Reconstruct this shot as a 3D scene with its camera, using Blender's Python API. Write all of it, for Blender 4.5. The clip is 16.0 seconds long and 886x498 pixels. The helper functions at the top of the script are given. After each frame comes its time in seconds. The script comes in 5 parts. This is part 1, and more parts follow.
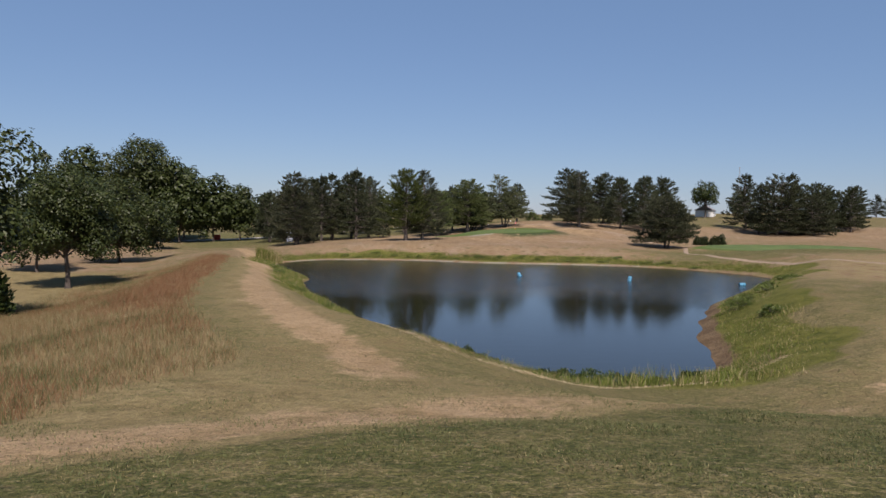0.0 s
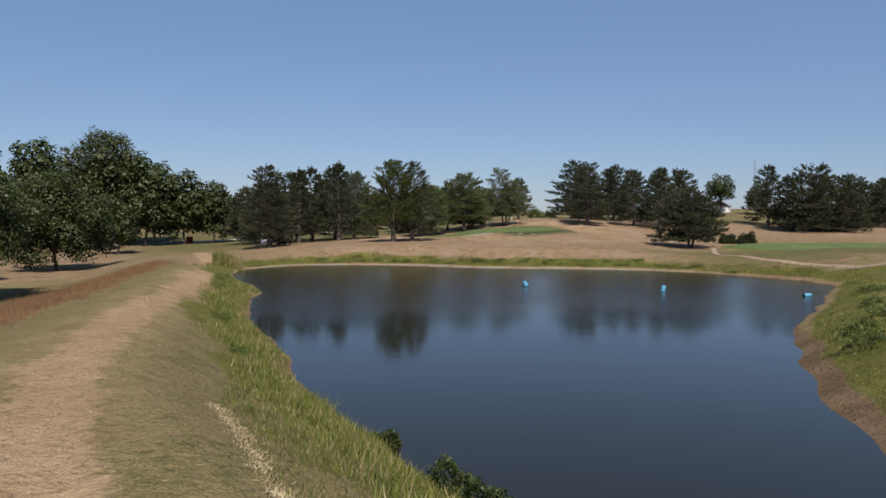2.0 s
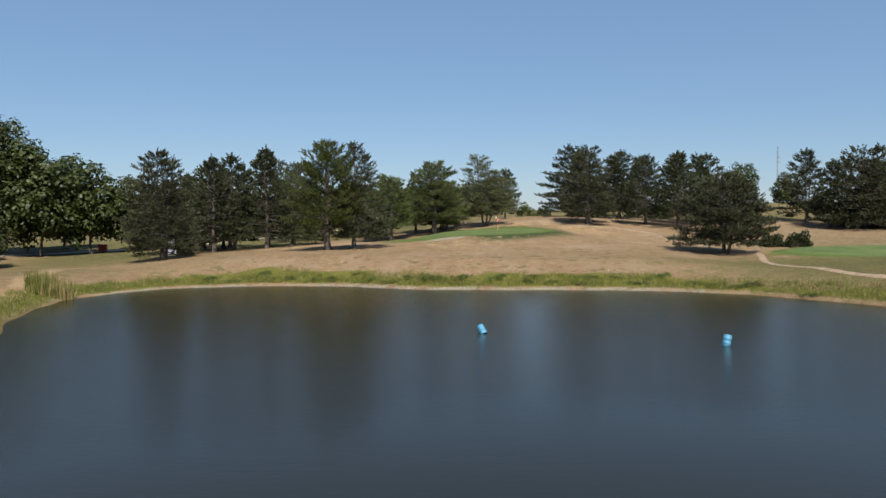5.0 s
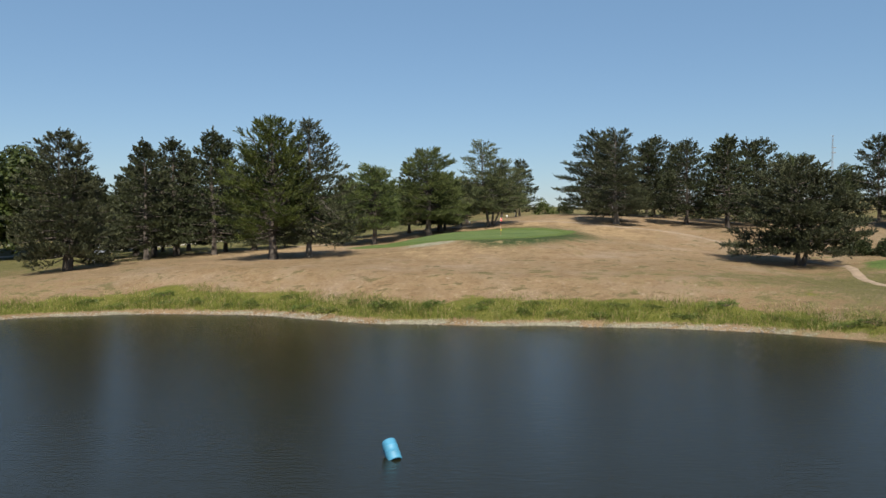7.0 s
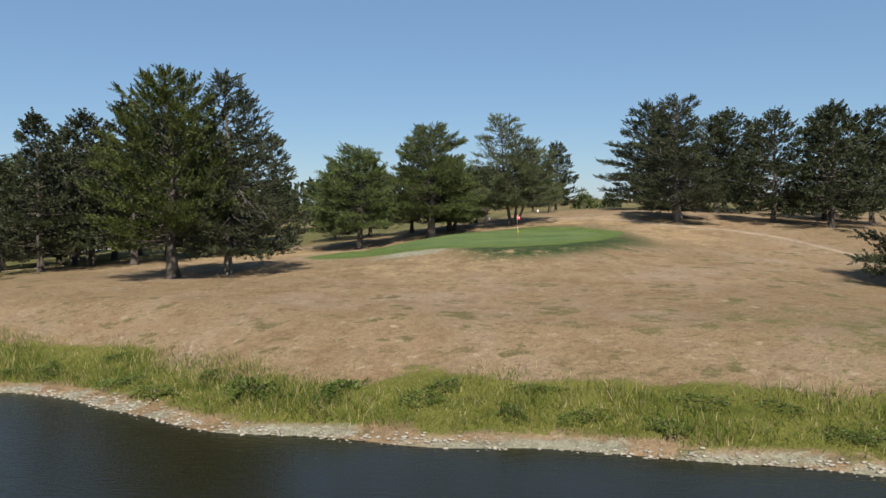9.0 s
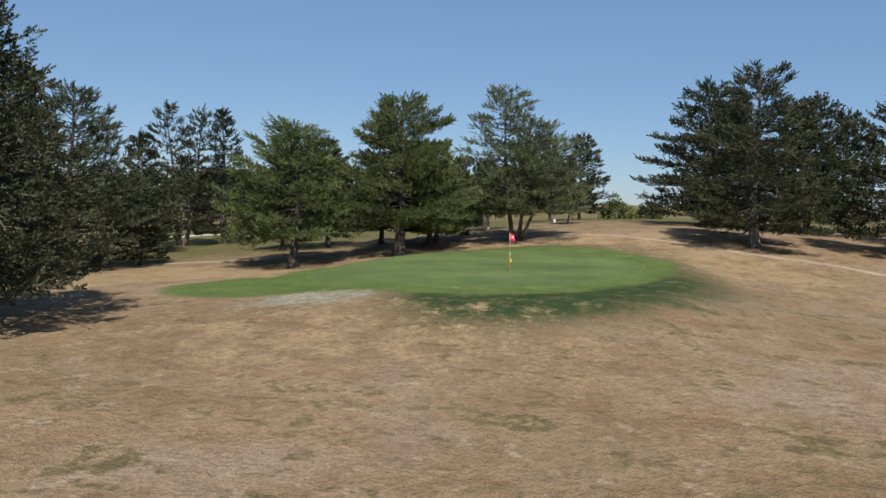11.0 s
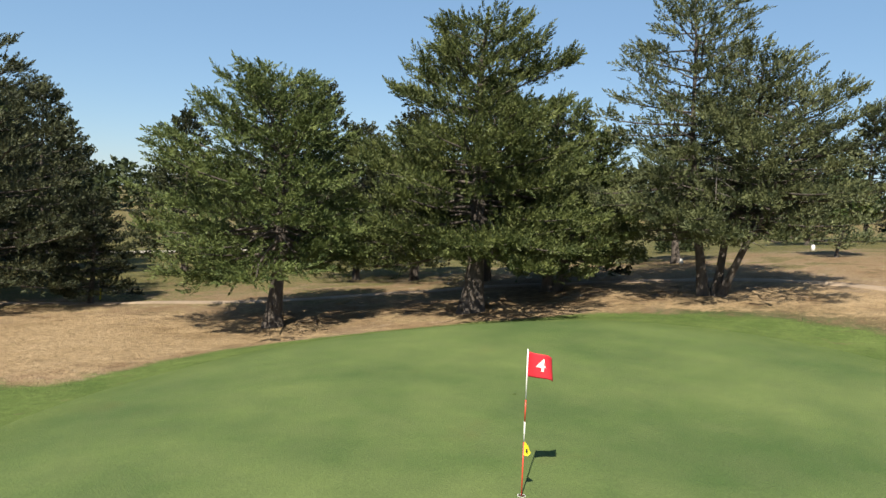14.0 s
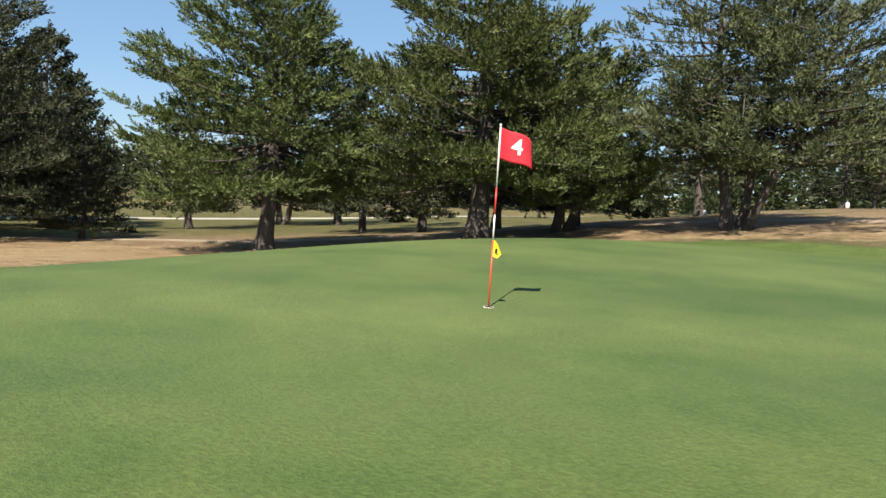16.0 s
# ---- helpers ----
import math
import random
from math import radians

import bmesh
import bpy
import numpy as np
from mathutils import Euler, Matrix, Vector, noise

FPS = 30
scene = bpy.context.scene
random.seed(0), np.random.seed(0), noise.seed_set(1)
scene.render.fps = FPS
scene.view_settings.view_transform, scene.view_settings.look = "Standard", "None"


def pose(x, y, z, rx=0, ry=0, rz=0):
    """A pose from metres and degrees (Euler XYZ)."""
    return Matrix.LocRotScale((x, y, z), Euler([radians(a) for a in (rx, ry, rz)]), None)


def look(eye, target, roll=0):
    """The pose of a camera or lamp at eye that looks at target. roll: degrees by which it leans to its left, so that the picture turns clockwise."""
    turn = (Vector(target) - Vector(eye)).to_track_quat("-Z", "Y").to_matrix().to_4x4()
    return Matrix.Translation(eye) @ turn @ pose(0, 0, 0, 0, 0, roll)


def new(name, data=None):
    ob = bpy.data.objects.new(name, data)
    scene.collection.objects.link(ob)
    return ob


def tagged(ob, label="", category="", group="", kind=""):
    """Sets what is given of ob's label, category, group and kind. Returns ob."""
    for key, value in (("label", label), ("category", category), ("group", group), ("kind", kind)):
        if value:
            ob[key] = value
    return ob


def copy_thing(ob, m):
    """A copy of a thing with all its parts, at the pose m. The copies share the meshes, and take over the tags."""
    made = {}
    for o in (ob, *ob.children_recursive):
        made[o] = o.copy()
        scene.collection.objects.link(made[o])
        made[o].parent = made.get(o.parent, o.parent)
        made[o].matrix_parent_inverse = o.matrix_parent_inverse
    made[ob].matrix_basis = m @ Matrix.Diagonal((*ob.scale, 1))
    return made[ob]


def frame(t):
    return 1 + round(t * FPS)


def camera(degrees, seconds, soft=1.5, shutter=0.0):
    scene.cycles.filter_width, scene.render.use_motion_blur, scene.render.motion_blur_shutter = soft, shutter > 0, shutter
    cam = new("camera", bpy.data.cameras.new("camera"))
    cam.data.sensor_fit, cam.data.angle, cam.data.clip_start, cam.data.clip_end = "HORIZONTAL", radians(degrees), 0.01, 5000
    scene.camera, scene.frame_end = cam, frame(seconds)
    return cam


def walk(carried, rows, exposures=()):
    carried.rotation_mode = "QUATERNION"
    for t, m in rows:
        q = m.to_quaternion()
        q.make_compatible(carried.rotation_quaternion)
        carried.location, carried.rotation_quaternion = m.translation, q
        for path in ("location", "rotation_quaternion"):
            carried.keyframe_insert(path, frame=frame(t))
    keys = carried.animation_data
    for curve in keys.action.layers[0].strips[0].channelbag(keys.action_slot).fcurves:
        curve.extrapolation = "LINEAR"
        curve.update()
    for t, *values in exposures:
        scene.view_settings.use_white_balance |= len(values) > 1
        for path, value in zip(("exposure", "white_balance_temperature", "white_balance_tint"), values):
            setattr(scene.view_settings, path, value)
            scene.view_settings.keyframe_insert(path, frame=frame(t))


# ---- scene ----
cam = camera(62.9, 16.0)
PATH = [
    (0, (0.955, 0.919, 7.459), (0.967, 2.917, 7.373), 0.8),
    (0.5, (1.015, 4.904, 7.451), (1.028, 6.902, 7.362), 0.8),
    (1, (1.218, 9.063, 7.42), (1.23, 11.061, 7.33), 0.6),
    (1.5, (1.548, 13.551, 7.312), (1.562, 15.549, 7.222), 0.4),
    (2, (2.25, 18.484, 7.238), (2.263, 20.482, 7.149), 0.3),
    (2.5, (3.09, 23.689, 7.195), (3.104, 25.687, 7.107), 0.1),
    (3, (4.08, 29.07, 7.16), (4.094, 31.068, 7.072), 0.0),
    (3.5, (5.176, 34.388, 7.147), (5.192, 36.386, 7.058), -0.1),
    (4, (6.522, 39.764, 7.09), (6.534, 41.762, 7.003), -0.3),
    (4.5, (7.682, 45.227, 7.082), (7.697, 47.225, 6.994), -0.4),
    (7, (13.787, 73.118, 7.298), (13.721, 75.115, 7.201), -0.4),
    (7.5, (14.692, 79.134, 7.391), (14.594, 81.128, 7.284), -0.4),
    (8, (15.736, 85.203, 7.283), (15.602, 87.195, 7.167), -0.5),
    (10.5, (19.332, 116.482, 8.122), (19.059, 118.46, 8.005), 0.5),
    (11, (19.559, 122.483, 8.206), (19.293, 124.461, 8.084), 1.8),
    (11.5, (20.057, 128.394, 8.597), (19.789, 130.372, 8.472), 1.9),
    (12, (20.439, 134.521, 8.918), (20.172, 136.499, 8.79), 2.1),
    (12.5, (20.807, 140.161, 9.089), (20.539, 142.139, 8.964), 2.2),
    (13, (21.228, 145.264, 9.452), (20.883, 147.229, 9.316), 2.7),
    (13.5, (21.433, 149.549, 9.279), (20.743, 151.421, 9.138), 2.5),
    (14, (21.629, 152.245, 8.966), (20.7, 154.01, 8.824), 2.5),
    (14.5, (21.768, 153.513, 8.074), (20.839, 155.278, 7.933), 2.8),
    (15, (21.776, 154.102, 7.049), (20.839, 155.863, 6.908), 3.1),
    (15.5, (21.74, 154.243, 6.444), (20.776, 155.989, 6.291), 3.4),
    (16, (21.614, 154.428, 5.918), (20.63, 156.162, 5.77), 3.6),
]
LIGHT = [(0, 0.615, 6660, 18), (2.5, 0.645, 6600, 15), (4.5, 0.855, 6740, 10), (7, 0.885, 6870, 6), (8, 0.885, 6830, 4), (10.5, 0.78, 6500, 11), (11, 0.75, 6480, 9), (12, 0.81, 6450, 4), (13, 0.95, 6800, 3), (14, 1.195, 7000, 6), (14.5, 1.305, 6950, 9), (16, 1.285, 6850, 7)]
walk(cam, [(t, look(eye, target, roll)) for t, eye, target, roll in PATH], LIGHT)

# ---- daylight ----
SUN_UP, SUN_ROUND = radians(50), radians(166.7)
to_sun = Vector((math.sin(SUN_ROUND) * math.cos(SUN_UP), math.cos(SUN_ROUND) * math.cos(SUN_UP), math.sin(SUN_UP)))
world = bpy.data.worlds.new("sky")
scene.world = world
world.use_nodes = True
sky = world.node_tree.nodes.new("ShaderNodeTexSky")
sky.sky_type, sky.sun_disc = "NISHITA", False
sky.sun_elevation, sky.sun_rotation = SUN_UP, SUN_ROUND
sky.air_density, sky.dust_density, sky.ozone_density, sky.altitude = 1.0, 0.3, 3.6, 400
backing = world.node_tree.nodes["Background"]
backing.inputs["Strength"].default_value = 0.059
haze = world.node_tree.nodes.new("ShaderNodeMix")
haze.data_type, haze.blend_type = "RGBA", "MULTIPLY"
haze.inputs[0].default_value = 1.0
haze.inputs[7].default_value = (0.99, 0.99, 1.02, 1)
world.node_tree.links.new(sky.outputs["Color"], haze.inputs[6])
# thin high haze evens the sky out
veil = world.node_tree.nodes.new("ShaderNodeMix")
veil.data_type = "RGBA"
veil.inputs[0].default_value = 0.48
veil.inputs[7].default_value = (1.92, 3.6, 6.2, 1)
world.node_tree.links.new(haze.outputs[2], veil.inputs[6])
world.node_tree.links.new(veil.outputs[2], backing.inputs["Color"])
sun_data = bpy.data.lights.new("sun", "SUN")
sun_data.energy, sun_data.angle, sun_data.color = 5.0, radians(0.53), (1.0, 0.94, 0.86)
sun = new("sun", sun_data)
sun.matrix_world = look(to_sun * 300, (0, 0, 0))


# ---- materials ----
def blank(name):
    m = bpy.data.materials.new(name)
    m.use_nodes = True
    nt = m.node_tree
    return m, nt, nt.nodes["Principled BSDF"]


def node(nt, kind, settings=(), **sockets):
    n = nt.nodes.new(kind)
    for key, value in dict(settings).items():
        setattr(n, key, value)
    for key, value in sockets.items():
        key = key.replace("_", " ")
        if isinstance(value, bpy.types.NodeSocket):
            nt.links.new(value, n.inputs[key])
        else:
            n.inputs[key].default_value = value
    return n


def grain(nt, where, scale, detail=4.0, rough=0.6, lo=0.3, hi=0.7):
    n = node(nt, "ShaderNodeTexNoise", Vector=where, Scale=scale, Detail=detail, Roughness=rough)
    r = node(nt, "ShaderNodeMapRange", Value=n.outputs["Fac"])
    r.inputs["From Min"].default_value, r.inputs["From Max"].default_value = lo, hi
    return r.outputs["Result"]


def mixed(nt, fac, a, b):
    n = node(nt, "ShaderNodeMix", {"data_type": "RGBA"})
    for value, socket in ((fac, n.inputs[0]), (a, n.inputs[6]), (b, n.inputs[7])):
        if isinstance(value, bpy.types.NodeSocket):
            nt.links.new(value, socket)
        else:
            socket.default_value = (*value, 1) if isinstance(value, tuple) else value
    return n.outputs[2]


def maths(nt, op, a, b=0.0, clamp=False):
    n = node(nt, "ShaderNodeMath", {"operation": op, "use_clamp": clamp})
    for value, socket in ((a, n.inputs[0]), (b, n.inputs[1])):
        if isinstance(value, bpy.types.NodeSocket):
            nt.links.new(value, socket)
        else:
            socket.default_value = value
    return n.outputs[0]


def relief(nt, bsdf, height, strength=0.5, distance=0.05):
    b = node(nt, "ShaderNodeBump", Height=height, Strength=strength, Distance=distance)
    nt.links.new(b.outputs["Normal"], bsdf.inputs["Normal"])


def position(nt):
    return node(nt, "ShaderNodeNewGeometry").outputs["Position"]


def plain(name, colour, rough=0.6, metal=0.0, spread=0.15, scale=8.0, bump=0.2):
    """Paint, plastic or metal with a little fading and dirt."""
    m, nt, b = blank(name)
    where = node(nt, "ShaderNodeTexCoord").outputs["Object"]
    dark = tuple(c * (1 - spread) for c in colour)
    light = tuple(min(1, c * (1 + spread)) for c in colour)
    f = grain(nt, where, scale)
    nt.links.new(mixed(nt, f, dark, light), b.inputs["Base Color"])
    b.inputs["Roughness"].default_value, b.inputs["Metallic"].default_value = rough, metal
    relief(nt, b, grain(nt, where, scale * 6), bump, 0.004)
    return m


def foliage(name, dark, mid, light, rough=0.55, glow=0.25):
    """Leaves: each one its own tint, with a tint for the whole plant, and some light passing through."""
    m, nt, b = blank(name)
    geo = node(nt, "ShaderNodeNewGeometry")
    leaf = geo.outputs["Random Per Island"]
    patch = grain(nt, geo.outputs["Position"], 1.5, 4, 0.65, 0.40, 0.62)
    c = mixed(nt, maths(nt, "ADD", maths(nt, "MULTIPLY", leaf, 0.5), 0.25), dark, mid)
    c = mixed(nt, maths(nt, "MULTIPLY", maths(nt, "ADD", maths(nt, "MULTIPLY", leaf, 0.3), 0.5), patch), c, light)
    hue = node(nt, "ShaderNodeHueSaturation", Color=c)
    plant = node(nt, "ShaderNodeObjectInfo").outputs["Random"]
    nt.links.new(maths(nt, "ADD", maths(nt, "MULTIPLY", plant, 0.016), 0.495), hue.inputs["Hue"])
    nt.links.new(maths(nt, "ADD", maths(nt, "MULTIPLY", plant, 0.18), 0.71), hue.inputs["Value"])
    nt.links.new(hue.outputs["Color"], b.inputs["Base Color"])
    b.inputs["Roughness"].default_value = rough
    b.inputs["Specular IOR Level"].default_value = 0.25
    t = node(nt, "ShaderNodeBsdfTranslucent", Color=hue.outputs["Color"])
    mix = node(nt, "ShaderNodeMixShader")
    mix.inputs[0].default_value = glow
    nt.links.new(b.outputs[0], mix.inputs[1])
    nt.links.new(t.outputs[0], mix.inputs[2])
    nt.links.new(mix.outputs[0], nt.nodes["Material Output"].inputs["Surface"])
    return m


def bark(name, dark, light):
    m, nt, b = blank(name)
    where = node(nt, "ShaderNodeTexCoord").outputs["Object"]
    long = node(nt, "ShaderNodeMapping", Vector=where, Scale=(9, 9, 1.3)).outputs[0]
    f = grain(nt, long, 2.2, 6, 0.7)
    big = grain(nt, where, 1.1)
    c = mixed(nt, f, dark, light)
    nt.links.new(mixed(nt, maths(nt, "MULTIPLY", big, 0.5), c, tuple(0.6 * v for v in dark)), b.inputs["Base Color"])
    b.inputs["Roughness"].default_value = 0.9
    relief(nt, b, f, 0.9, 0.05)
    return m


def ground_material():
    m, nt, b = blank("course_ground")
    where = position(nt)
    z1 = node(nt, "ShaderNodeSeparateColor", Color=node(nt, "ShaderNodeAttribute", {"attribute_name": "zone_a"}).outputs["Color"])
    z2 = node(nt, "ShaderNodeSeparateColor", Color=node(nt, "ShaderNodeAttribute", {"attribute_name": "zone_b"}).outputs["Color"])
    wide = grain(nt, where, 0.09, 4, 0.6, 0.35, 0.65)
    patch = grain(nt, where, 0.55, 5, 0.65, 0.34, 0.66)
    tuft = grain(nt, where, 3.2, 5, 0.7, 0.3, 0.7)
    blade = grain(nt, where, 17.0, 3, 0.7, 0.25, 0.75)
    spots = maths(nt, "MULTIPLY", grain(nt, where, 0.55, 5, 0.62, 0.58, 0.64), grain(nt, where, 3.0, 3, 0.6, 0.2, 0.5))

    def ragged(mask, amount=0.55, low=0.3, high=0.7):
        n = maths(nt, "MULTIPLY", maths(nt, "SUBTRACT", maths(nt, "ADD", maths(nt, "MULTIPLY", patch, 0.5), maths(nt, "MULTIPLY", tuft, 0.5)), 0.5), amount)
        r = node(nt, "ShaderNodeMapRange", {"interpolation_type": "SMOOTHSTEP"}, Value=maths(nt, "ADD", mask, n))
        r.inputs["From Min"].default_value, r.inputs["From Max"].default_value = low, high
        return r.outputs["Result"]

    dry = mixed(nt, patch, (0.36, 0.232, 0.132), (0.60, 0.425, 0.268))
    dry = mixed(nt, grain(nt, where, 0.2, 4, 0.6, 0.48, 0.72), dry, (0.55, 0.415, 0.305))
    dry = mixed(nt, maths(nt, "MULTIPLY", wide, 0.45), dry, (0.31, 0.225, 0.125))
    mott = grain(nt, where, 8.0, 4, 0.65, 0.35, 0.65)
    dry = mixed(nt, maths(nt, "MULTIPLY", mott, 0.35), dry, (0.22, 0.15, 0.085))
    dry = mixed(nt, maths(nt, "MULTIPLY", spots, 0.85), dry, (0.165, 0.135, 0.06))
    # matted olive patches and bleached scuffs, a metre or so across
    flat = node(nt, "ShaderNodeMapping", Vector=where, Scale=(0.75, 1.25, 1.0), Location=(31, 7, 0)).outputs[0]
    mats = maths(nt, "MULTIPLY", grain(nt, flat, 0.95, 6, 0.66, 0.57, 0.63), grain(nt, where, 4.5, 3, 0.6, 0.25, 0.5))
    dry = mixed(nt, maths(nt, "MULTIPLY", mats, 0.75), dry, (0.20, 0.158, 0.078))
    scuffs = grain(nt, node(nt, "ShaderNodeMapping", Vector=where, Location=(-12, 55, 3)).outputs[0], 1.3, 6, 0.68, 0.59, 0.67)
    dry = mixed(nt, maths(nt, "MULTIPLY", scuffs, 0.6), dry, (0.66, 0.52, 0.38))
    lush = mixed(nt, patch, (0.125, 0.142, 0.026), (0.25, 0.235, 0.060))
    lawn = mixed(nt, patch, (0.115, 0.128, 0.040), (0.235, 0.210, 0.078))
    lawn = mixed(nt, maths(nt, "MULTIPLY", grain(nt, where, 1.1, 5, 0.7, 0.5, 0.66), 0.55), lawn, (0.40, 0.305, 0.16))
    lawn = mixed(nt, maths(nt, "MULTIPLY", grain(nt, where, 6.0, 5, 0.75, 0.50, 0.62), 0.7), lawn, (0.42, 0.335, 0.18))
    tussock = grain(nt, where, 11.0, 4, 0.75, 0.46, 0.62)
    lawn = mixed(nt, maths(nt, "MULTIPLY", tussock, 0.7), lawn, (0.048, 0.062, 0.018))
    dirt = mixed(nt, patch, (0.54, 0.375, 0.212), (0.72, 0.525, 0.32))
    dirt = mixed(nt, maths(nt, "MULTIPLY", tuft, 0.45), dirt, (0.27, 0.18, 0.085))
    flecks = grain(nt, where, 5.0, 6, 0.8, 0.5, 0.62)
    dirt = mixed(nt, maths(nt, "MULTIPLY", flecks, 0.55), dirt, (0.19, 0.125, 0.055))
    dry = mixed(nt, maths(nt, "MULTIPLY", flecks, 0.30), dry, (0.21, 0.15, 0.08))
    mud = mixed(nt, patch, (0.19, 0.125, 0.07), (0.31, 0.215, 0.125))
    pale = mixed(nt, tuft, (0.31, 0.285, 0.20), (0.47, 0.445, 0.34))
    collar = mixed(nt, patch, (0.097, 0.150, 0.039), (0.160, 0.216, 0.063))
    collar = mixed(nt, maths(nt, "MULTIPLY", grain(nt, where, 1.3, 5, 0.7, 0.60, 0.70), 0.45), collar, (0.24, 0.20, 0.10))
    # worn straw-coloured scars round the green
    scars = maths(nt, "MULTIPLY", grain(nt, where, 1.0, 6, 0.7, 0.585, 0.63), grain(nt, where, 0.27, 3, 0.5, 0.42, 0.58))
    south = maths(nt, "SUBTRACT", node(nt, "ShaderNodeAttribute", {"attribute_name": "deep"}).outputs["Fac"], 0.5)
    scars = maths(nt, "MULTIPLY", scars, maths(nt, "MULTIPLY", south, 2.5, True), True)
    collar = mixed(nt, maths(nt, "MULTIPLY", scars, 0.75), collar, (0.40, 0.345, 0.175))
    rough_ = mixed(nt, patch, (0.27, 0.195, 0.095), (0.44, 0.325, 0.165))
    rough_ = mixed(nt, maths(nt, "MULTIPLY", grain(nt, where, 0.35, 4, 0.6, 0.48, 0.62), 0.75), rough_, (0.155, 0.155, 0.052))
    rough_ = mixed(nt, maths(nt, "MULTIPLY", grain(nt, where, 0.8, 4, 0.6, 0.55, 0.68), 0.6), rough_, (0.27, 0.135, 0.075))
    straw = mixed(nt, patch, (0.315, 0.245, 0.115), (0.52, 0.41, 0.21))
    straw = mixed(nt, maths(nt, "MULTIPLY", mott, 0.4), straw, (0.19, 0.155, 0.07))
    straw = mixed(nt, maths(nt, "MULTIPLY", flecks, 0.35), straw, (0.20, 0.15, 0.07))
    straw = mixed(nt, maths(nt, "MULTIPLY", mats, 0.6), straw, (0.20, 0.185, 0.075))
    c = mixed(nt, ragged(node(nt, "ShaderNodeAttribute", {"attribute_name": "straw"}).outputs["Fac"], 0.8), dry, straw)
    c = mixed(nt, ragged(z1.outputs[0], 0.9), c, lawn)
    c = mixed(nt, ragged(z2.outputs[1]), c, rough_)
    c = mixed(nt, ragged(z1.outputs[1], 0.7), c, lush)
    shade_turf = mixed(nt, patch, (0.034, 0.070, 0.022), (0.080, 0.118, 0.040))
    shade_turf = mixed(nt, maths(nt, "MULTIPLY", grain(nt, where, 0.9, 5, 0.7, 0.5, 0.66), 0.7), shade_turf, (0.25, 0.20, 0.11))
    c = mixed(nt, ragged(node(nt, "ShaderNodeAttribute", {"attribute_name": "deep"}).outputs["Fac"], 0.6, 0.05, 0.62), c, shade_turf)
    c = mixed(nt, ragged(z2.outputs[0], 0.45), c, collar)
    c = mixed(nt, ragged(z1.outputs[2], 0.9), c, dirt)
    c = mixed(nt, ragged(z2.outputs[2], 0.4), c, mud)
    stones = node(nt, "ShaderNodeAttribute", {"attribute_name": "pale"}).outputs["Fac"]
    c = mixed(nt, ragged(stones, 0.6), c, pale)
    fine = node(nt, "ShaderNodeHueSaturation", Color=c)
    nt.links.new(maths(nt, "ADD", maths(nt, "MULTIPLY", maths(nt, "ADD", maths(nt, "MULTIPLY", blade, 2.0), tuft), 0.17), 0.23), fine.inputs["Value"])
    nt.links.new(fine.outputs["Color"], b.inputs["Base Color"])
    b.inputs["Roughness"].default_value = 0.95
    b.inputs["Specular IOR Level"].default_value = 0.1
    bumps = maths(nt, "ADD", maths(nt, "MULTIPLY", blade, 0.35), maths(nt, "ADD", maths(nt, "MULTIPLY", tuft, 0.7), patch))
    mown = maths(nt, "SUBTRACT", 1.0, maths(nt, "MULTIPLY", z2.outputs[0], 0.8))
    relief(nt, b, maths(nt, "MULTIPLY", bumps, mown), 0.9, 0.12)
    return m


def green_material():
    m, nt, b = blank("putting_turf")
    where = position(nt)
    wide = grain(nt, where, 0.22, 5, 0.62, 0.36, 0.64)
    patch = grain(nt, where, 0.9, 5, 0.65, 0.32, 0.68)
    fine = grain(nt, where, 26, 3, 0.75)
    c = mixed(nt, wide, (0.080, 0.140, 0.038), (0.176, 0.236, 0.072))
    c = mixed(nt, maths(nt, "MULTIPLY", patch, 0.5), c, (0.135, 0.172, 0.065))
    worn = grain(nt, where, 0.33, 5, 0.6, 0.62, 0.78)
    c = mixed(nt, maths(nt, "MULTIPLY", worn, 0.45), c, (0.17, 0.15, 0.055))
    rim = node(nt, "ShaderNodeAttribute", {"attribute_name": "rim"}).outputs["Fac"]
    fade = node(nt, "ShaderNodeMapRange", {"interpolation_type": "SMOOTHSTEP"}, Value=maths(nt, "ADD", rim, maths(nt, "MULTIPLY", maths(nt, "SUBTRACT", patch, 0.5), 0.05)))
    fade.inputs["From Min"].default_value, fade.inputs["From Max"].default_value = 0.80, 0.985
    c = mixed(nt, fade.outputs["Result"], c, mixed(nt, patch, (0.090, 0.140, 0.036), (0.148, 0.200, 0.058)))
    hue = node(nt, "ShaderNodeHueSaturation", Color=c)
    nt.links.new(maths(nt, "ADD", maths(nt, "MULTIPLY", fine, 0.24), 0.40), hue.inputs["Value"])
    nt.links.new(hue.outputs["Color"], b.inputs["Base Color"])
    b.inputs["Roughness"].default_value = 0.85
    b.inputs["Specular IOR Level"].default_value = 0.2
    relief(nt, b, maths(nt, "ADD", fine, patch), 0.4, 0.03)
    return m


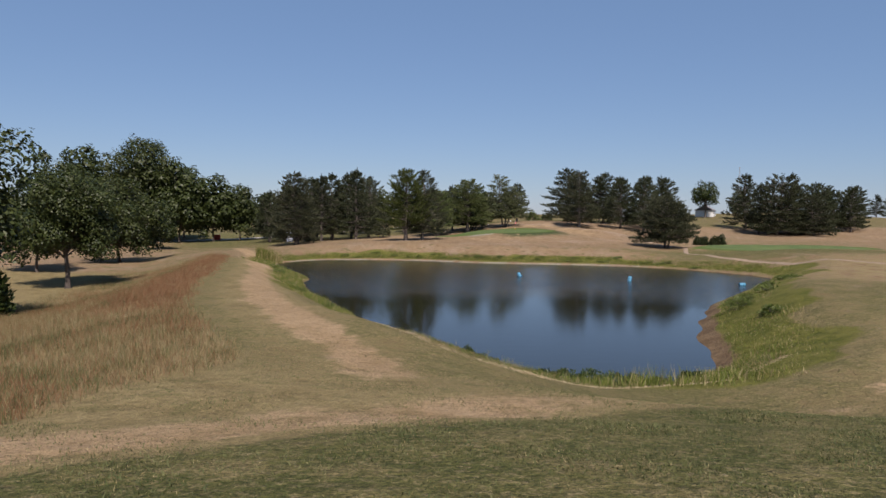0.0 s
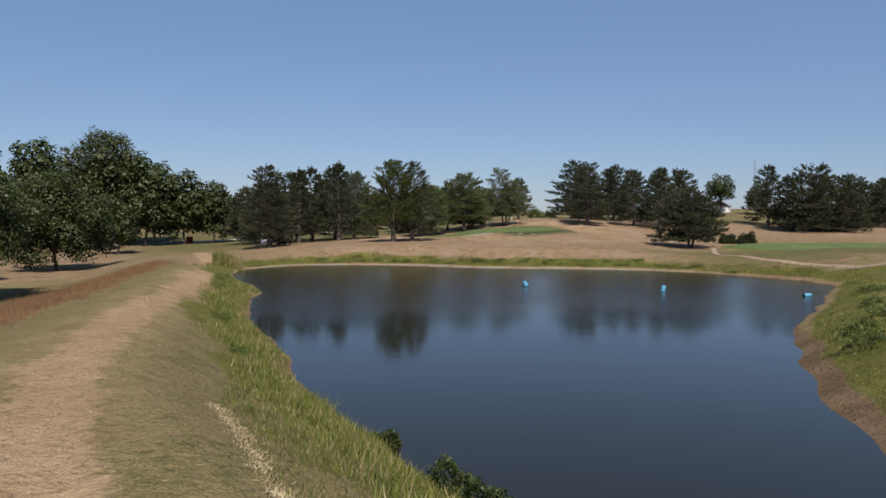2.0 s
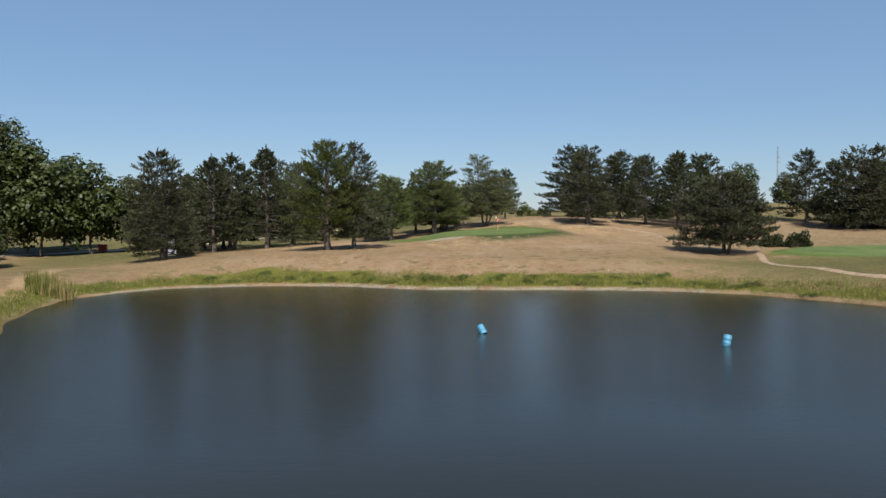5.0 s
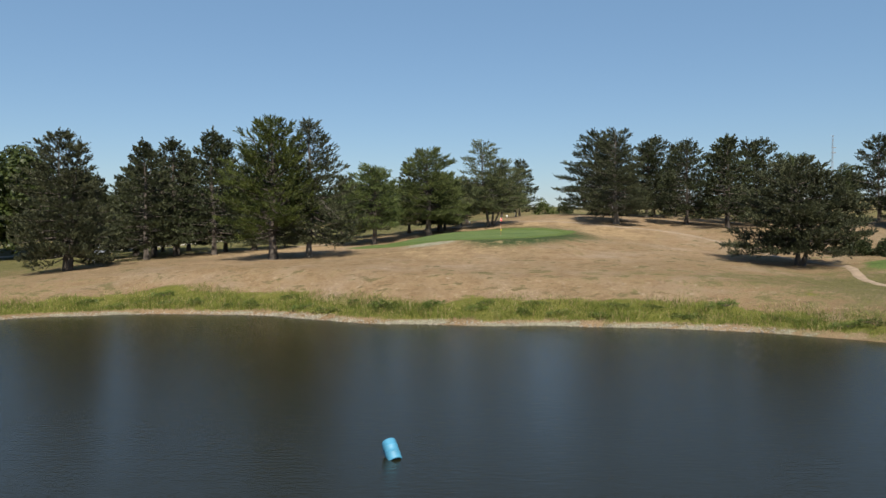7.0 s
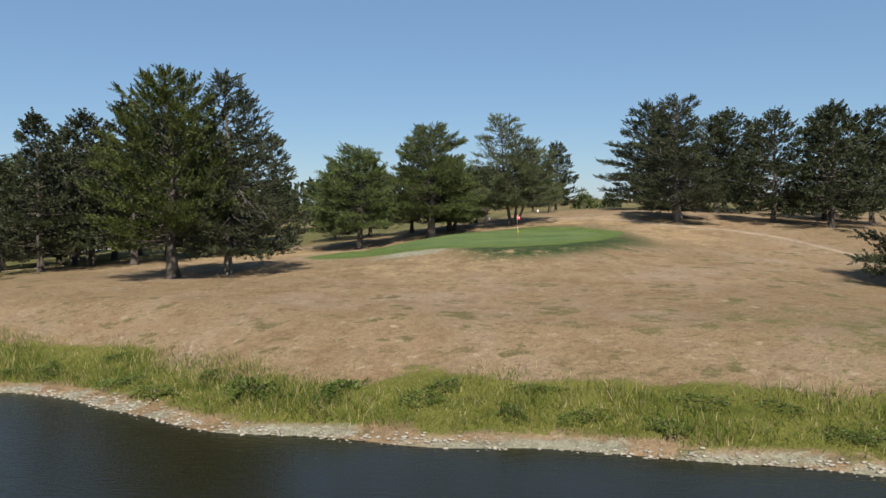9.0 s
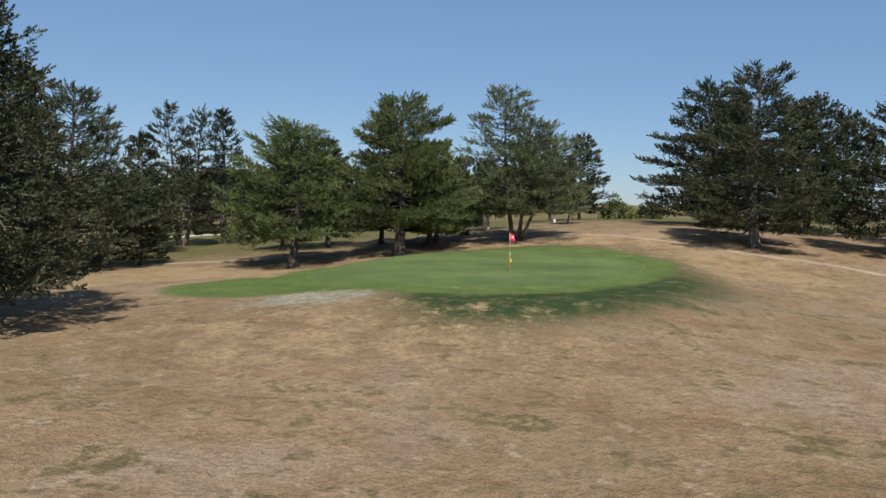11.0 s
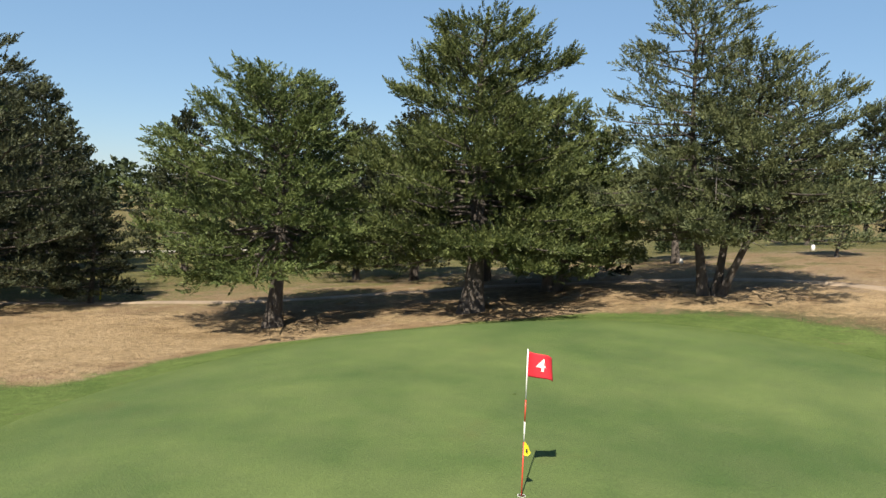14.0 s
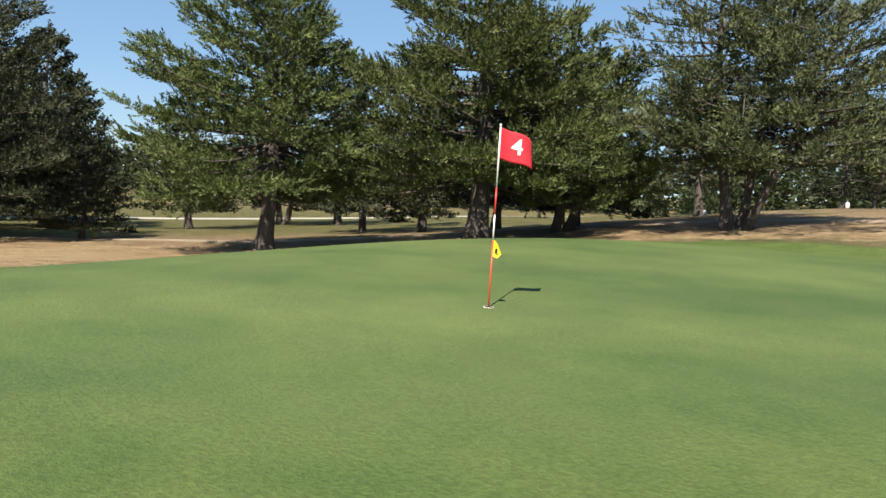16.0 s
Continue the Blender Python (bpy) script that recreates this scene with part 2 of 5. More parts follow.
def water_material():
    m, nt, b = blank("pond_water")
    where = position(nt)
    b.inputs["Base Color"].default_value = (0.010, 0.0095, 0.004, 1)
    b.inputs["IOR"].default_value = 1.333
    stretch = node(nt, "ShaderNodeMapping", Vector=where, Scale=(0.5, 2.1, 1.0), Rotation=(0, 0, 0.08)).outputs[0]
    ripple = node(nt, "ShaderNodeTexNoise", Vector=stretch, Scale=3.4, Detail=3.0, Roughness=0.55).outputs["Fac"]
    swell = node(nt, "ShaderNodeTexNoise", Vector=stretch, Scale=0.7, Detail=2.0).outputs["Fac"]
    calm = grain(nt, where, 0.05, 3, 0.5, 0.3, 0.7)
    reach = node(nt, "ShaderNodeSeparateXYZ", Vector=where).outputs["Y"]
    open_water = node(nt, "ShaderNodeMapRange", {"interpolation_type": "SMOOTHSTEP"}, Value=maths(nt, "ADD", reach, maths(nt, "MULTIPLY", calm, 12.0)))
    open_water.inputs["From Min"].default_value, open_water.inputs["From Max"].default_value = 68, 88
    calm = open_water.outputs["Result"]
    nt.links.new(maths(nt, "ADD", maths(nt, "MULTIPLY", calm, 0.12), 0.07), b.inputs["Roughness"])
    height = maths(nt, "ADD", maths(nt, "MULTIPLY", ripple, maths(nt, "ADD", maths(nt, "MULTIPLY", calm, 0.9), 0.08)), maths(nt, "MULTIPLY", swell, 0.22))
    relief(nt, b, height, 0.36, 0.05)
    return m


GROUND = ground_material()
TURF = green_material()
WATER = water_material()
CEDAR = foliage("cedar_sprays", (0.020, 0.034, 0.011), (0.077, 0.105, 0.032), (0.200, 0.228, 0.073), 0.6, 0.13)
CEDAR_BLUE = foliage("blue_cedar_sprays", (0.029, 0.042, 0.022), (0.098, 0.120, 0.058), (0.222, 0.235, 0.098), 0.6, 0.15)
# darker leaf tone of these rows, with self-shading the coarse crowns lack put in
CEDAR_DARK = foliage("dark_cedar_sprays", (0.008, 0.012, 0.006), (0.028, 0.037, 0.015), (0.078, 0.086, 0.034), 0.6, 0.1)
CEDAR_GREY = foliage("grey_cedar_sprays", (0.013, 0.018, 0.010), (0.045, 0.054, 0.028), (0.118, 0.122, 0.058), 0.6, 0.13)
PINE = foliage("pine_sprays", (0.014, 0.021, 0.005), (0.049, 0.064, 0.013), (0.130, 0.142, 0.031), 0.6, 0.15)
BROADLEAF = foliage("broad_leaves", (0.012, 0.022, 0.005), (0.034, 0.050, 0.012), (0.085, 0.100, 0.026), 0.5, 0.2)
WOODS = foliage("far_leaves", (0.023, 0.035, 0.014), (0.047, 0.061, 0.025), (0.079, 0.094, 0.037))
BARK = bark("cedar_bark", (0.046, 0.036, 0.030), (0.137, 0.112, 0.095))
BARK_PALE = bark("pale_bark", (0.092, 0.076, 0.066), (0.217, 0.190, 0.164))
DEAD = bark("bare_wood", (0.103, 0.087, 0.077), (0.215, 0.194, 0.174))
REED = foliage("bank_grass", (0.055, 0.082, 0.012), (0.135, 0.165, 0.026), (0.27, 0.275, 0.062), 0.6, 0.4)
STRAW = foliage("dry_grass", (0.22, 0.156, 0.071), (0.38, 0.290, 0.142), (0.51, 0.43, 0.25), 0.7, 0.4)
PALE_STRAW = foliage("cut_straw", (0.30, 0.23, 0.12), (0.45, 0.37, 0.21), (0.60, 0.51, 0.33), 0.7, 0.3)
NETTLE = foliage("nettle_leaves", (0.014, 0.026, 0.007), (0.036, 0.056, 0.014), (0.080, 0.105, 0.030), 0.5, 0.2)
RUST = foliage("red_grass", (0.150, 0.062, 0.028), (0.260, 0.122, 0.058), (0.360, 0.225, 0.125), 0.7, 0.4)
LAWN = foliage("mown_grass", (0.042, 0.060, 0.018), (0.095, 0.118, 0.036), (0.185, 0.185, 0.075), 0.7, 0.3)
WEED = foliage("weed_leaves", (0.045, 0.072, 0.013), (0.100, 0.140, 0.027), (0.185, 0.215, 0.060), 0.5, 0.3)
GRAVEL = plain("gravel", (0.198, 0.146, 0.101), 0.95, 0, 0.28, 1.2, 0.6)
ROAD = plain("pale_road_gravel", (0.299, 0.272, 0.234), 0.95, 0, 0.12, 0.8, 0.5)
STONE = plain("shore_stone", (0.237, 0.209, 0.170), 0.9, 0, 0.3, 2.0, 0.5)


# ---- the lie of the land ----
SHORE = [(46, 97), (38.5, 86), (33.5, 77), (27, 68), (23.5, 61), (20, 53.5), (17.5, 46), (15.8, 38.6), (13.2, 34.2), (8.8, 32.3),
         (4.6, 34.1), (1.5, 38.6), (-0.9, 43.2), (-2.9, 48), (-6.2, 57), (-10.5, 68), (-13.8, 79), (-14.2, 86.5), (-17, 92.5), (-21.9, 102.8),
         (-24.6, 114), (-20.5, 123), (-14.5, 125.4), (-8, 126), (-2, 125.4), (2.5, 123.6), (6.5, 121), (13, 120.3), (24, 119.2), (32, 117.6),
         (38, 112.5), (44, 104)]
RIM = [(-3.4, 37), (-1.4, 32.5), (0, 29.2), (1.4, 27.3), (2.8, 26.4), (4.3, 26.3), (6.1, 27.6), (8.1, 28.9), (11.1, 30.2), (13.8, 31.2), (17, 34)]
DAM = [(2, 16), (-0.8, 22.5), (-3, 27.2), (-6.4, 34), (-9.8, 43.6), (-13.3, 58), (-17, 74), (-21.5, 92), (-28, 114), (-36, 135)]
CART = [(-34, 166), (-22, 173), (-12.6, 177.2), (-3.5, 183), (1.5, 186), (6.5, 187.7), (12.5, 188.6), (19.4, 189.2), (24.5, 187), (29, 183.6), (34.5, 178.6), (39.5, 175.5), (43.5, 170), (45.5, 161), (47.5, 153), (49.6, 147), (48.6, 140), (46.4, 134), (45.2, 128), (44.7, 119), (45.3, 114), (46.7, 109.5), (49.2, 102.5), (54, 86), (66, 70), (85, 58)]
LANE = [(-130, 120), (-95, 165), (-70, 190), (-48, 207), (-30, 225), (-12, 245), (6, 262), (35, 280)]


def rounded(points, closed, times=2):
    """Cuts the corners of a line, so that it runs smoothly."""
    for _ in range(times):
        out = []
        n = len(points)
        for i in range(n if closed else n - 1):
            (ax, ay), (bx, by) = points[i], points[(i + 1) % n]
            out += [(0.75 * ax + 0.25 * bx, 0.75 * ay + 0.25 * by), (0.25 * ax + 0.75 * bx, 0.25 * ay + 0.75 * by)]
        points = out if closed else [points[0]] + out + [points[-1]]
    return points


SHORELINE, CREST = rounded(SHORE, True), rounded(DAM, False)


def ease(a, b, v):
    u = np.clip((v - a) / (b - a), 0, 1)
    return u * u * (3 - 2 * u)


def to_line(x, y, points, closed=False):
    """The distance from a line, and how far along it."""
    best, along, done = np.full(x.shape, 1e9), np.zeros(x.shape), 0.0
    n = len(points)
    for i in range(n if closed else n - 1):
        (ax, ay), (bx, by) = points[i], points[(i + 1) % n]
        dx, dy = bx - ax, by - ay
        length = math.hypot(dx, dy)
        u = np.clip(((x - ax) * dx + (y - ay) * dy) / length ** 2, 0, 1)
        d = np.hypot(x - ax - u * dx, y - ay - u * dy)
        along = np.where(d < best, done + u * length, along)
        best = np.minimum(best, d)
        done += length
    return best, along


def within(x, y, points):
    r = np.zeros(x.shape, bool)
    n = len(points)
    for i in range(n):
        (ax, ay), (bx, by) = points[i], points[(i + 1) % n]
        if ay != by:
            r ^= ((ay > y) != (by > y)) & (x < (bx - ax) * (y - ay) / (by - ay) + ax)
    return r


def wavy(x, y, size, seed=0.0):
    """A cheap rolling pattern between about -1 and 1."""
    a, b = x / size + seed, y / size - 1.7 * seed
    return (np.sin(a * 2.1 + 1.3 * np.sin(b * 1.7)) + np.sin(b * 2.6 + 1.1 * np.sin(a * 1.9 + 2)) + np.sin((a + b) * 1.37 + seed)) / 3


def from_shore(x, y):
    """Metres from the water's edge, negative over the water."""
    d, along = to_line(x, y, SHORELINE, True)
    d = np.where(within(x, y, SHORELINE), -d, d)
    return d + 0.35 * wavy(x, y, 2.6, 0.4)


def swell(x, y, cx, cy, rx, ry, height):
    return height * np.exp(-0.5 * (((x - cx) / rx) ** 2 + ((y - cy) / ry) ** 2))


def on_mound(x, y):
    """1 at the rim of the green's mound, 0 in its middle."""
    a = np.arctan2(y - 165.5, x - 17)
    r = 1 + 0.06 * np.sin(2 * a + 0.6) + 0.045 * np.sin(3 * a - 0.5) + 0.02 * np.sin(5 * a)
    return np.hypot((x - 17) / 11.2, (y - 165.5) / 14.0) / r


def on_green(x, y):
    """1 at the rim of the putting surface, 0 in its middle."""
    a = np.arctan2(y - 167, x - 15.8)
    r = 1 + 0.05 * np.sin(2 * a + 0.4) + 0.03 * np.sin(3 * a - 0.5)
    return np.hypot((x - 15.8) / 10.2, (y - 167) / 12.0) / r


def tilted_green(x, y):
    """The putting surface: nearly level, rolling off on its west side."""
    return 4.62 + 0.012 * (x - 18) + 0.016 * (y - 162) - 0.0095 * np.maximum(0, 15 - x) ** 2


def on_far_green(x, y):
    return np.hypot((x - 67) / 16, (y - 137) / 8) / (1 + 0.07 * np.sin(3 * np.arctan2(y - 137, x - 67)))


def land(x, y):
    x, y = np.asarray(x, float), np.asarray(y, float)
    v = np.maximum(y, 6)
    z = 1.5 + swell(x, v, 2, 4, 22, 12, 3.2) + swell(x, v, 30, 50, 12, 18, 1.5)
    hollow = swell(x, v, 8.5, 24.5, 7, 4.2, -1.25)
    z = z + swell(x, v, -45, 80, 22, 30, -2.9) + swell(x, v, -60, 150, 22, 30, -2.3) + swell(x, v, -60, 210, 40, 25, -0.6)
    z = z + swell(x, v, -32, 162, 22, 18, 0.86) + swell(x, v, -14, 136, 16, 12, 0.75) + swell(x, v, 14, 134, 20, 12, 0.5)
    z = z + swell(x, v, 19, 158, 9, 9, 1.85) + swell(x, v, 3, 160, 12, 12, 0.72) + swell(x, v, 10, 186, 14, 10, 0.5)
    z = z + swell(x, v, 38, 185, 16, 16, 1.32) + swell(x, v, 28, 232, 40, 30, 3.1) + swell(x, v, 24, 200, 14, 16, 1.50) + swell(x, v, -1, 177.5, 5, 5, -0.45)
    z = z + swell(x, v, 62, 140, 24, 22, 0.7) + swell(x, v, 88, 178, 30, 26, 0.8) + swell(x, v, 54, 147, 11, 13, -1.1) + swell(x, v, 45, 127, 8, 11, -1.05) + swell(x, v, 60, 100, 20, 20, 1.2)
    z = z + swell(x, v, 130, 260, 70, 70, 6.0) + swell(x, v, 90, 180, 18, 26, -1.7) + swell(x, v, 150, 295, 75, 32, 4.0) + swell(x, v, 40, 430, 120, 60, 7.7) + swell(x, v, -110, 500, 160, 60, 4.5)
    z = z + 0.10 * wavy(x, y, 9, 0.3) + 0.03 * wavy(x, y, 2.6, 1.1)
    # the dam
    d, along = to_line(x, y, CREST)
    top = 3.55 - 0.0185 * along
    outer = within(x, y, CREST + [(-90, 150), (-90, 10)])
    z = z + np.maximum(top - z, 0) * np.where(outer, 1 - ease(4.0, 16.5, d), 1 - ease(1.8, 13, d))
    z = z + hollow
    # the raised greens
    z = z + (tilted_green(x, y) - z) * (1 - ease(0.9, 1.3, on_mound(x, y)))
    z = z + (2.1 + 0.05 * (y - 127) - z) * (1 - ease(0.9, 1.4, on_far_green(x, y)))
    # the pond's banks and bed
    s = from_shore(x, y)
    u = np.clip(s / (7 + 2.5 * ease(92, 112, y)), 0, 1)
    return np.where(s > 0, z * u * (1.35 - 0.35 * u), np.maximum(s * 0.35, -2.2))


def height_at(x, y):
    return float(land(np.array([x]), np.array([y]))[0])


def np_mesh(name, verts, faces, smooth=False):
    """A mesh from arrays of corners and of faces that all have as many corners."""
    verts, faces = np.asarray(verts, np.float32), np.asarray(faces, np.int32)
    me = bpy.data.meshes.new(name)
    me.vertices.add(len(verts))
    me.vertices.foreach_set("co", verts.ravel())
    me.loops.add(faces.size)
    me.loops.foreach_set("vertex_index", faces.ravel())
    me.polygons.add(len(faces))
    me.polygons.foreach_set("loop_start", np.arange(0, faces.size, faces.shape[1], dtype=np.int32))
    if smooth:
        me.polygons.foreach_set("use_smooth", np.ones(len(faces), bool))
    me.update(calc_edges=True)
    return me


def thing(name, me, material, label="", category="", kind="", group=""):
    if material:
        me.materials.append(material)
    return tagged(new(name, me), label, category, group, kind)


def part(name, me, material, parent, label=""):
    if isinstance(me, bmesh.types.BMesh):
        bm, me = me, bpy.data.meshes.new(name)
        bm.to_mesh(me)
        bm.free()
    me.materials.append(material)
    ob = tagged(new(name, me), label)
    ob.parent = parent
    return ob


def spread(lo, hi, step, reach_lo, reach_hi):
    """Even steps in the middle, ever longer ones towards the horizon."""
    out, d = list(np.arange(lo, hi + 0.01, step)), step
    while out[-1] < reach_hi:
        d *= 1.22
        out.append(out[-1] + d)
    d = step
    while out[0] > reach_lo:
        d *= 1.22
        out.insert(0, out[0] - d)
    return np.array(out)


def sheet(xs, ys):
    """The corners and faces of a grid draped over the land."""
    gx, gy = np.meshgrid(xs, ys)
    gx, gy = gx.ravel(), gy.ravel()
    n, k = len(xs), len(ys)
    i = np.arange((k - 1) * n).reshape(k - 1, n)[:, :-1].ravel()
    return gx, gy, np.stack([i, i + 1, i + n + 1, i + n], 1)


def rough_ground(x, y):
    """Where the tall unmown grass of the dam's outer slope grows, 0 to 1."""
    d, _ = to_line(x, y, CREST)
    west = -4.6 - 0.33 * np.maximum(0, 22 - y) - x
    d = np.where(y < 22, west + 3.6, d)
    outer = within(x, y, CREST + [(-90, 150), (-90, -20), (2, -20)])
    return outer * ease(3.2, 4.6, d + 0.5 * wavy(x, y, 3, 0.8)) * (1 - ease(17, 23, d)) * ease(9, 13, y) * (1 - ease(92, 112, y))


gx, gy, quads = sheet(spread(-72, 108, 0.82, -2600, 2600), spread(2, 214, 0.82, -300, 3600))
gz = land(gx, gy)
ground_mesh = np_mesh("ground", np.stack([gx, gy, gz], 1), quads, True)
s = from_shore(gx, gy)
dam_d, dam_s = to_line(gx, gy, CREST)
rim, rim2 = on_mound(gx, gy), on_far_green(gx, gy)
cart_d, _ = to_line(gx, gy, rounded(CART, False))
lawn_edge = gy - (12.6 + 0.68 * gx) + 0.35 * wavy(gx, gy, 1.7, 0.4)
far_bank = ease(112, 118, gy) * (1 - ease(36, 44, gx))
right_bank = ease(8, 14, gx) * (1 - ease(86, 98, gy))
strip = 3.2 + 1.6 * wavy(gx, gy, 5, 0.9) + 0.8 * wavy(gx, gy, 2, 0.3) + 2.0 * right_bank
lush = ease(0.4, 1.4, s) * (1 - ease(strip, strip + 1.8, s)) * (1 - 0.15 * ease(0.5, 1, (1 - far_bank) * (1 - right_bank)))
blots = ease(0.25, 0.6, wavy(gx, gy, 1.5, 2.3)) * ease(0.05, 0.4, wavy(gx, gy, 5.5, 1.2))
lush = np.maximum(lush, 0.66 * blots * ease(116, 120, gy) * ease(2, 8, gx) * (1 - ease(38, 46, gx)) * ease(3, 4, s) * (1 - ease(7.5, 10.5, s)))
fairway = swell(gx, gy, -42, 178, 18, 26, 1.0) + swell(gx, gy, -20, 205, 40, 20, 0.8) + swell(gx, gy, -40, 108, 14, 24, 0.55)
fairway = fairway + 0.75 * ease(196, 216, gy) + 0.45 * swell(gx, gy, 4, 30, 12, 14, 1) + 0.35 * swell(gx, gy, 30, 58, 14, 26, 1) + 0.6 * swell(gx, gy, 52, 118, 14, 16, 1) + 0.15 * swell(gx, gy, 38, 128, 10, 8, 1) + 0.28 * swell(gx, gy, 5, 131, 40, 4, 1)
fairway = fairway + 0.35 * swell(gx, gy, 88, 166, 30, 18, 1) + 0.3 * swell(gx, gy, 72, 150, 26, 14, 1) + 0.4 * swell(gx, gy, 62, 118, 14, 10, 1) + 0.35 * swell(gx, gy, 88, 118, 26, 14, 1) + 0.5 * swell(gx, gy, 36, 44, 12, 12, 1) + 0.25 * swell(gx, gy, 8, 26, 12, 5, 1)
lawn = np.clip((1 - ease(-0.9, 0.5, lawn_edge)) * (1 - ease(20, 34, np.hypot(gx - 6, gy - 10) + 3 * wavy(gx, gy, 9, 0.6))) * 0.80 + fairway * 0.8, 0, 1)
side = ease(1.1, 2.6, dam_d) * (1 - ease(7, 12, dam_d)) * ease(14, 24, gy) * (1 - ease(110, 130, gy))
lawn = np.maximum(lawn, 0.50 * side)
collar = (1 - ease(1.0, 1.26 + 0.10 * np.clip(np.sin(np.arctan2(gy - 165, gx - 17) * 1 + 2.2), -1, 1), rim))
collar2 = (1 - ease(1.0, 1.2, rim2))
apron = (1 - ease(0.55, 1.2, np.hypot((gx - 6) / 7.5, (gy - 159.5) / 6.0))) * ease(149, 153, gy + 0.25 * gx)
ring = on_green(gx, gy)
collar = collar * np.maximum(ease(160, 168, gy) * (1 - ease(19, 25, gx)), 1 - ease(8, 13, gx))
collar = np.maximum.reduce([collar, 1 - ease(1.08 + 0.06 * ease(165, 176, gy), 1.26 + 0.10 * ease(165, 176, gy), ring), collar2, apron * 0.95])
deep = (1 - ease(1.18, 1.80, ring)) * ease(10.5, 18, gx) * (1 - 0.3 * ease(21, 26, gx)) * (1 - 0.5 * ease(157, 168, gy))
tall = rough_ground(gx, gy)
track = (1 - ease(0.4, 1.7, dam_d + 0.4 * wavy(gx, gy, 5, 0.2) + 0.3 * wavy(gx, gy, 1.1, 0.5))) * ease(2, 8, dam_s) * 0.95
track = np.maximum(track, 0.78 * ease(0.0, 1.2, lawn_edge) * (1 - ease(2.2, 5.5, lawn_edge)) * (1 - 0.5 * ease(1, 6, gx)) * (1 - ease(16, 24, gx)) * (1 - tall))
bleached = 0.72 * swell(gx, gy, -2, 170.5, 9, 6.5, 1) + 0.6 * swell(gx, gy, 20, 184.5, 12, 4.5, 1) + 0.5 * swell(gx, gy, -15, 163, 8, 7, 1)
bleached = bleached + 0.6 * swell(gx, gy, 33, 171, 5, 7, 1) + 0.45 * swell(gx, gy, 12, 147, 12, 5, 1)
track = np.maximum(track, np.minimum(bleached, 0.7) * (1 - ease(0.4, 0.8, lawn)) * (1 - ease(0.1, 0.5, collar)))
muddy = right_bank * (1 - ease(56, 68, gy))
mud = ease(-2.5, -0.5, s) * (1 - ease(-0.15 + 0.8 * muddy, 0.45 + 1.0 * muddy, s)) * (1 - 0.8 * far_bank)
mud = np.where(s < -1.0, 1.0, mud)
pale = ease(-0.5, 0.0, s) * (1 - ease(0.3, 0.7, s)) * far_bank * (0.75 + 0.35 * wavy(gx, gy, 3, 0.6))
pale = np.maximum(pale, 0.82 * swell(gx, gy, 9.6, 152.8, 2.6, 1.3, 1))
for name, layers in (("zone_a", (lawn, lush, track)), ("zone_b", (collar, tall, mud))):
    data = ground_mesh.attributes.new(name, "FLOAT_COLOR", "POINT")
    data.data.foreach_set("color", np.stack([*layers, np.ones(len(gx))], 1).astype(np.float32).ravel())
straw_turf = 0.85 * (1 - ease(98, 116, gy)) * (1 - 0.35 * ease(20, 40, gx))
ground_mesh.attributes.new("straw", "FLOAT", "POINT").data.foreach_set("value", straw_turf.astype(np.float32))
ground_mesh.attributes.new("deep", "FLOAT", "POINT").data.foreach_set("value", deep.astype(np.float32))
ground_mesh.attributes.new("pale", "FLOAT", "POINT").data.foreach_set("value", pale.astype(np.float32))
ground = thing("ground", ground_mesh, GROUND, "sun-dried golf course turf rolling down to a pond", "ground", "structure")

# the water
edge = []
for i, (ax, ay) in enumerate(SHORELINE):
    (px, py), (bx, by) = SHORELINE[i - 1], SHORELINE[(i + 1) % len(SHORELINE)]
    out = Vector((py - by, bx - px)).normalized() * 1.2
    edge.append((ax + out.x, ay + out.y))
bm = bmesh.new()
bm.faces.new([bm.verts.new((x, y, 0)) for x, y in edge])
bmesh.ops.triangulate(bm, faces=bm.faces)
me = bpy.data.meshes.new("pond_water")
bmesh.ops.recalc_face_normals(bm, faces=bm.faces)
if sum(f.normal.z for f in bm.faces) < 0:
    bmesh.ops.reverse_faces(bm, faces=bm.faces)
bm.to_mesh(me)
bm.free()
thing("pond_water", me, WATER, "dark rippled pond water mirroring sky and trees", "water", "structure")


def mown_green(name, rim_of, cx, cy, rx, ry, label):
    """A mown green, as a round sheet that follows the land out to its rim."""
    turns, rings = 128, 44
    a = np.arange(turns) * math.tau / turns
    unit = 1 / rim_of(cx + rx * np.cos(a), cy + ry * np.sin(a))
    w = np.linspace(0.004, 1.0, rings)[:, None]
    px, py = (cx + w * unit * rx * np.cos(a)).ravel(), (cy + w * unit * ry * np.sin(a)).ravel()
    lift = np.repeat(np.where(np.arange(rings) == rings - 1, -0.04, 0.02), turns)
    i = np.arange((rings - 1) * turns).reshape(rings - 1, turns)
    j = np.roll(i, -1, axis=1)
    f = np.stack([i, i + turns, j + turns, j], -1).reshape(-1, 4)
    me = np_mesh(name, np.stack([px, py, land(px, py) + lift], 1), f, True)
    me.attributes.new("rim", "FLOAT", "POINT").data.foreach_set("value", np.repeat(w.ravel(), turns).astype(np.float32))
    return thing(name, me, TURF, label, "putting green", "structure")


mown_green("putting_green", on_green, 15.8, 167, 10.2, 12, "closely mown bright green putting surface on a raised mound")
mown_green("putting_green", on_far_green, 67, 137, 16, 8, "second mown green surface beyond the pond")


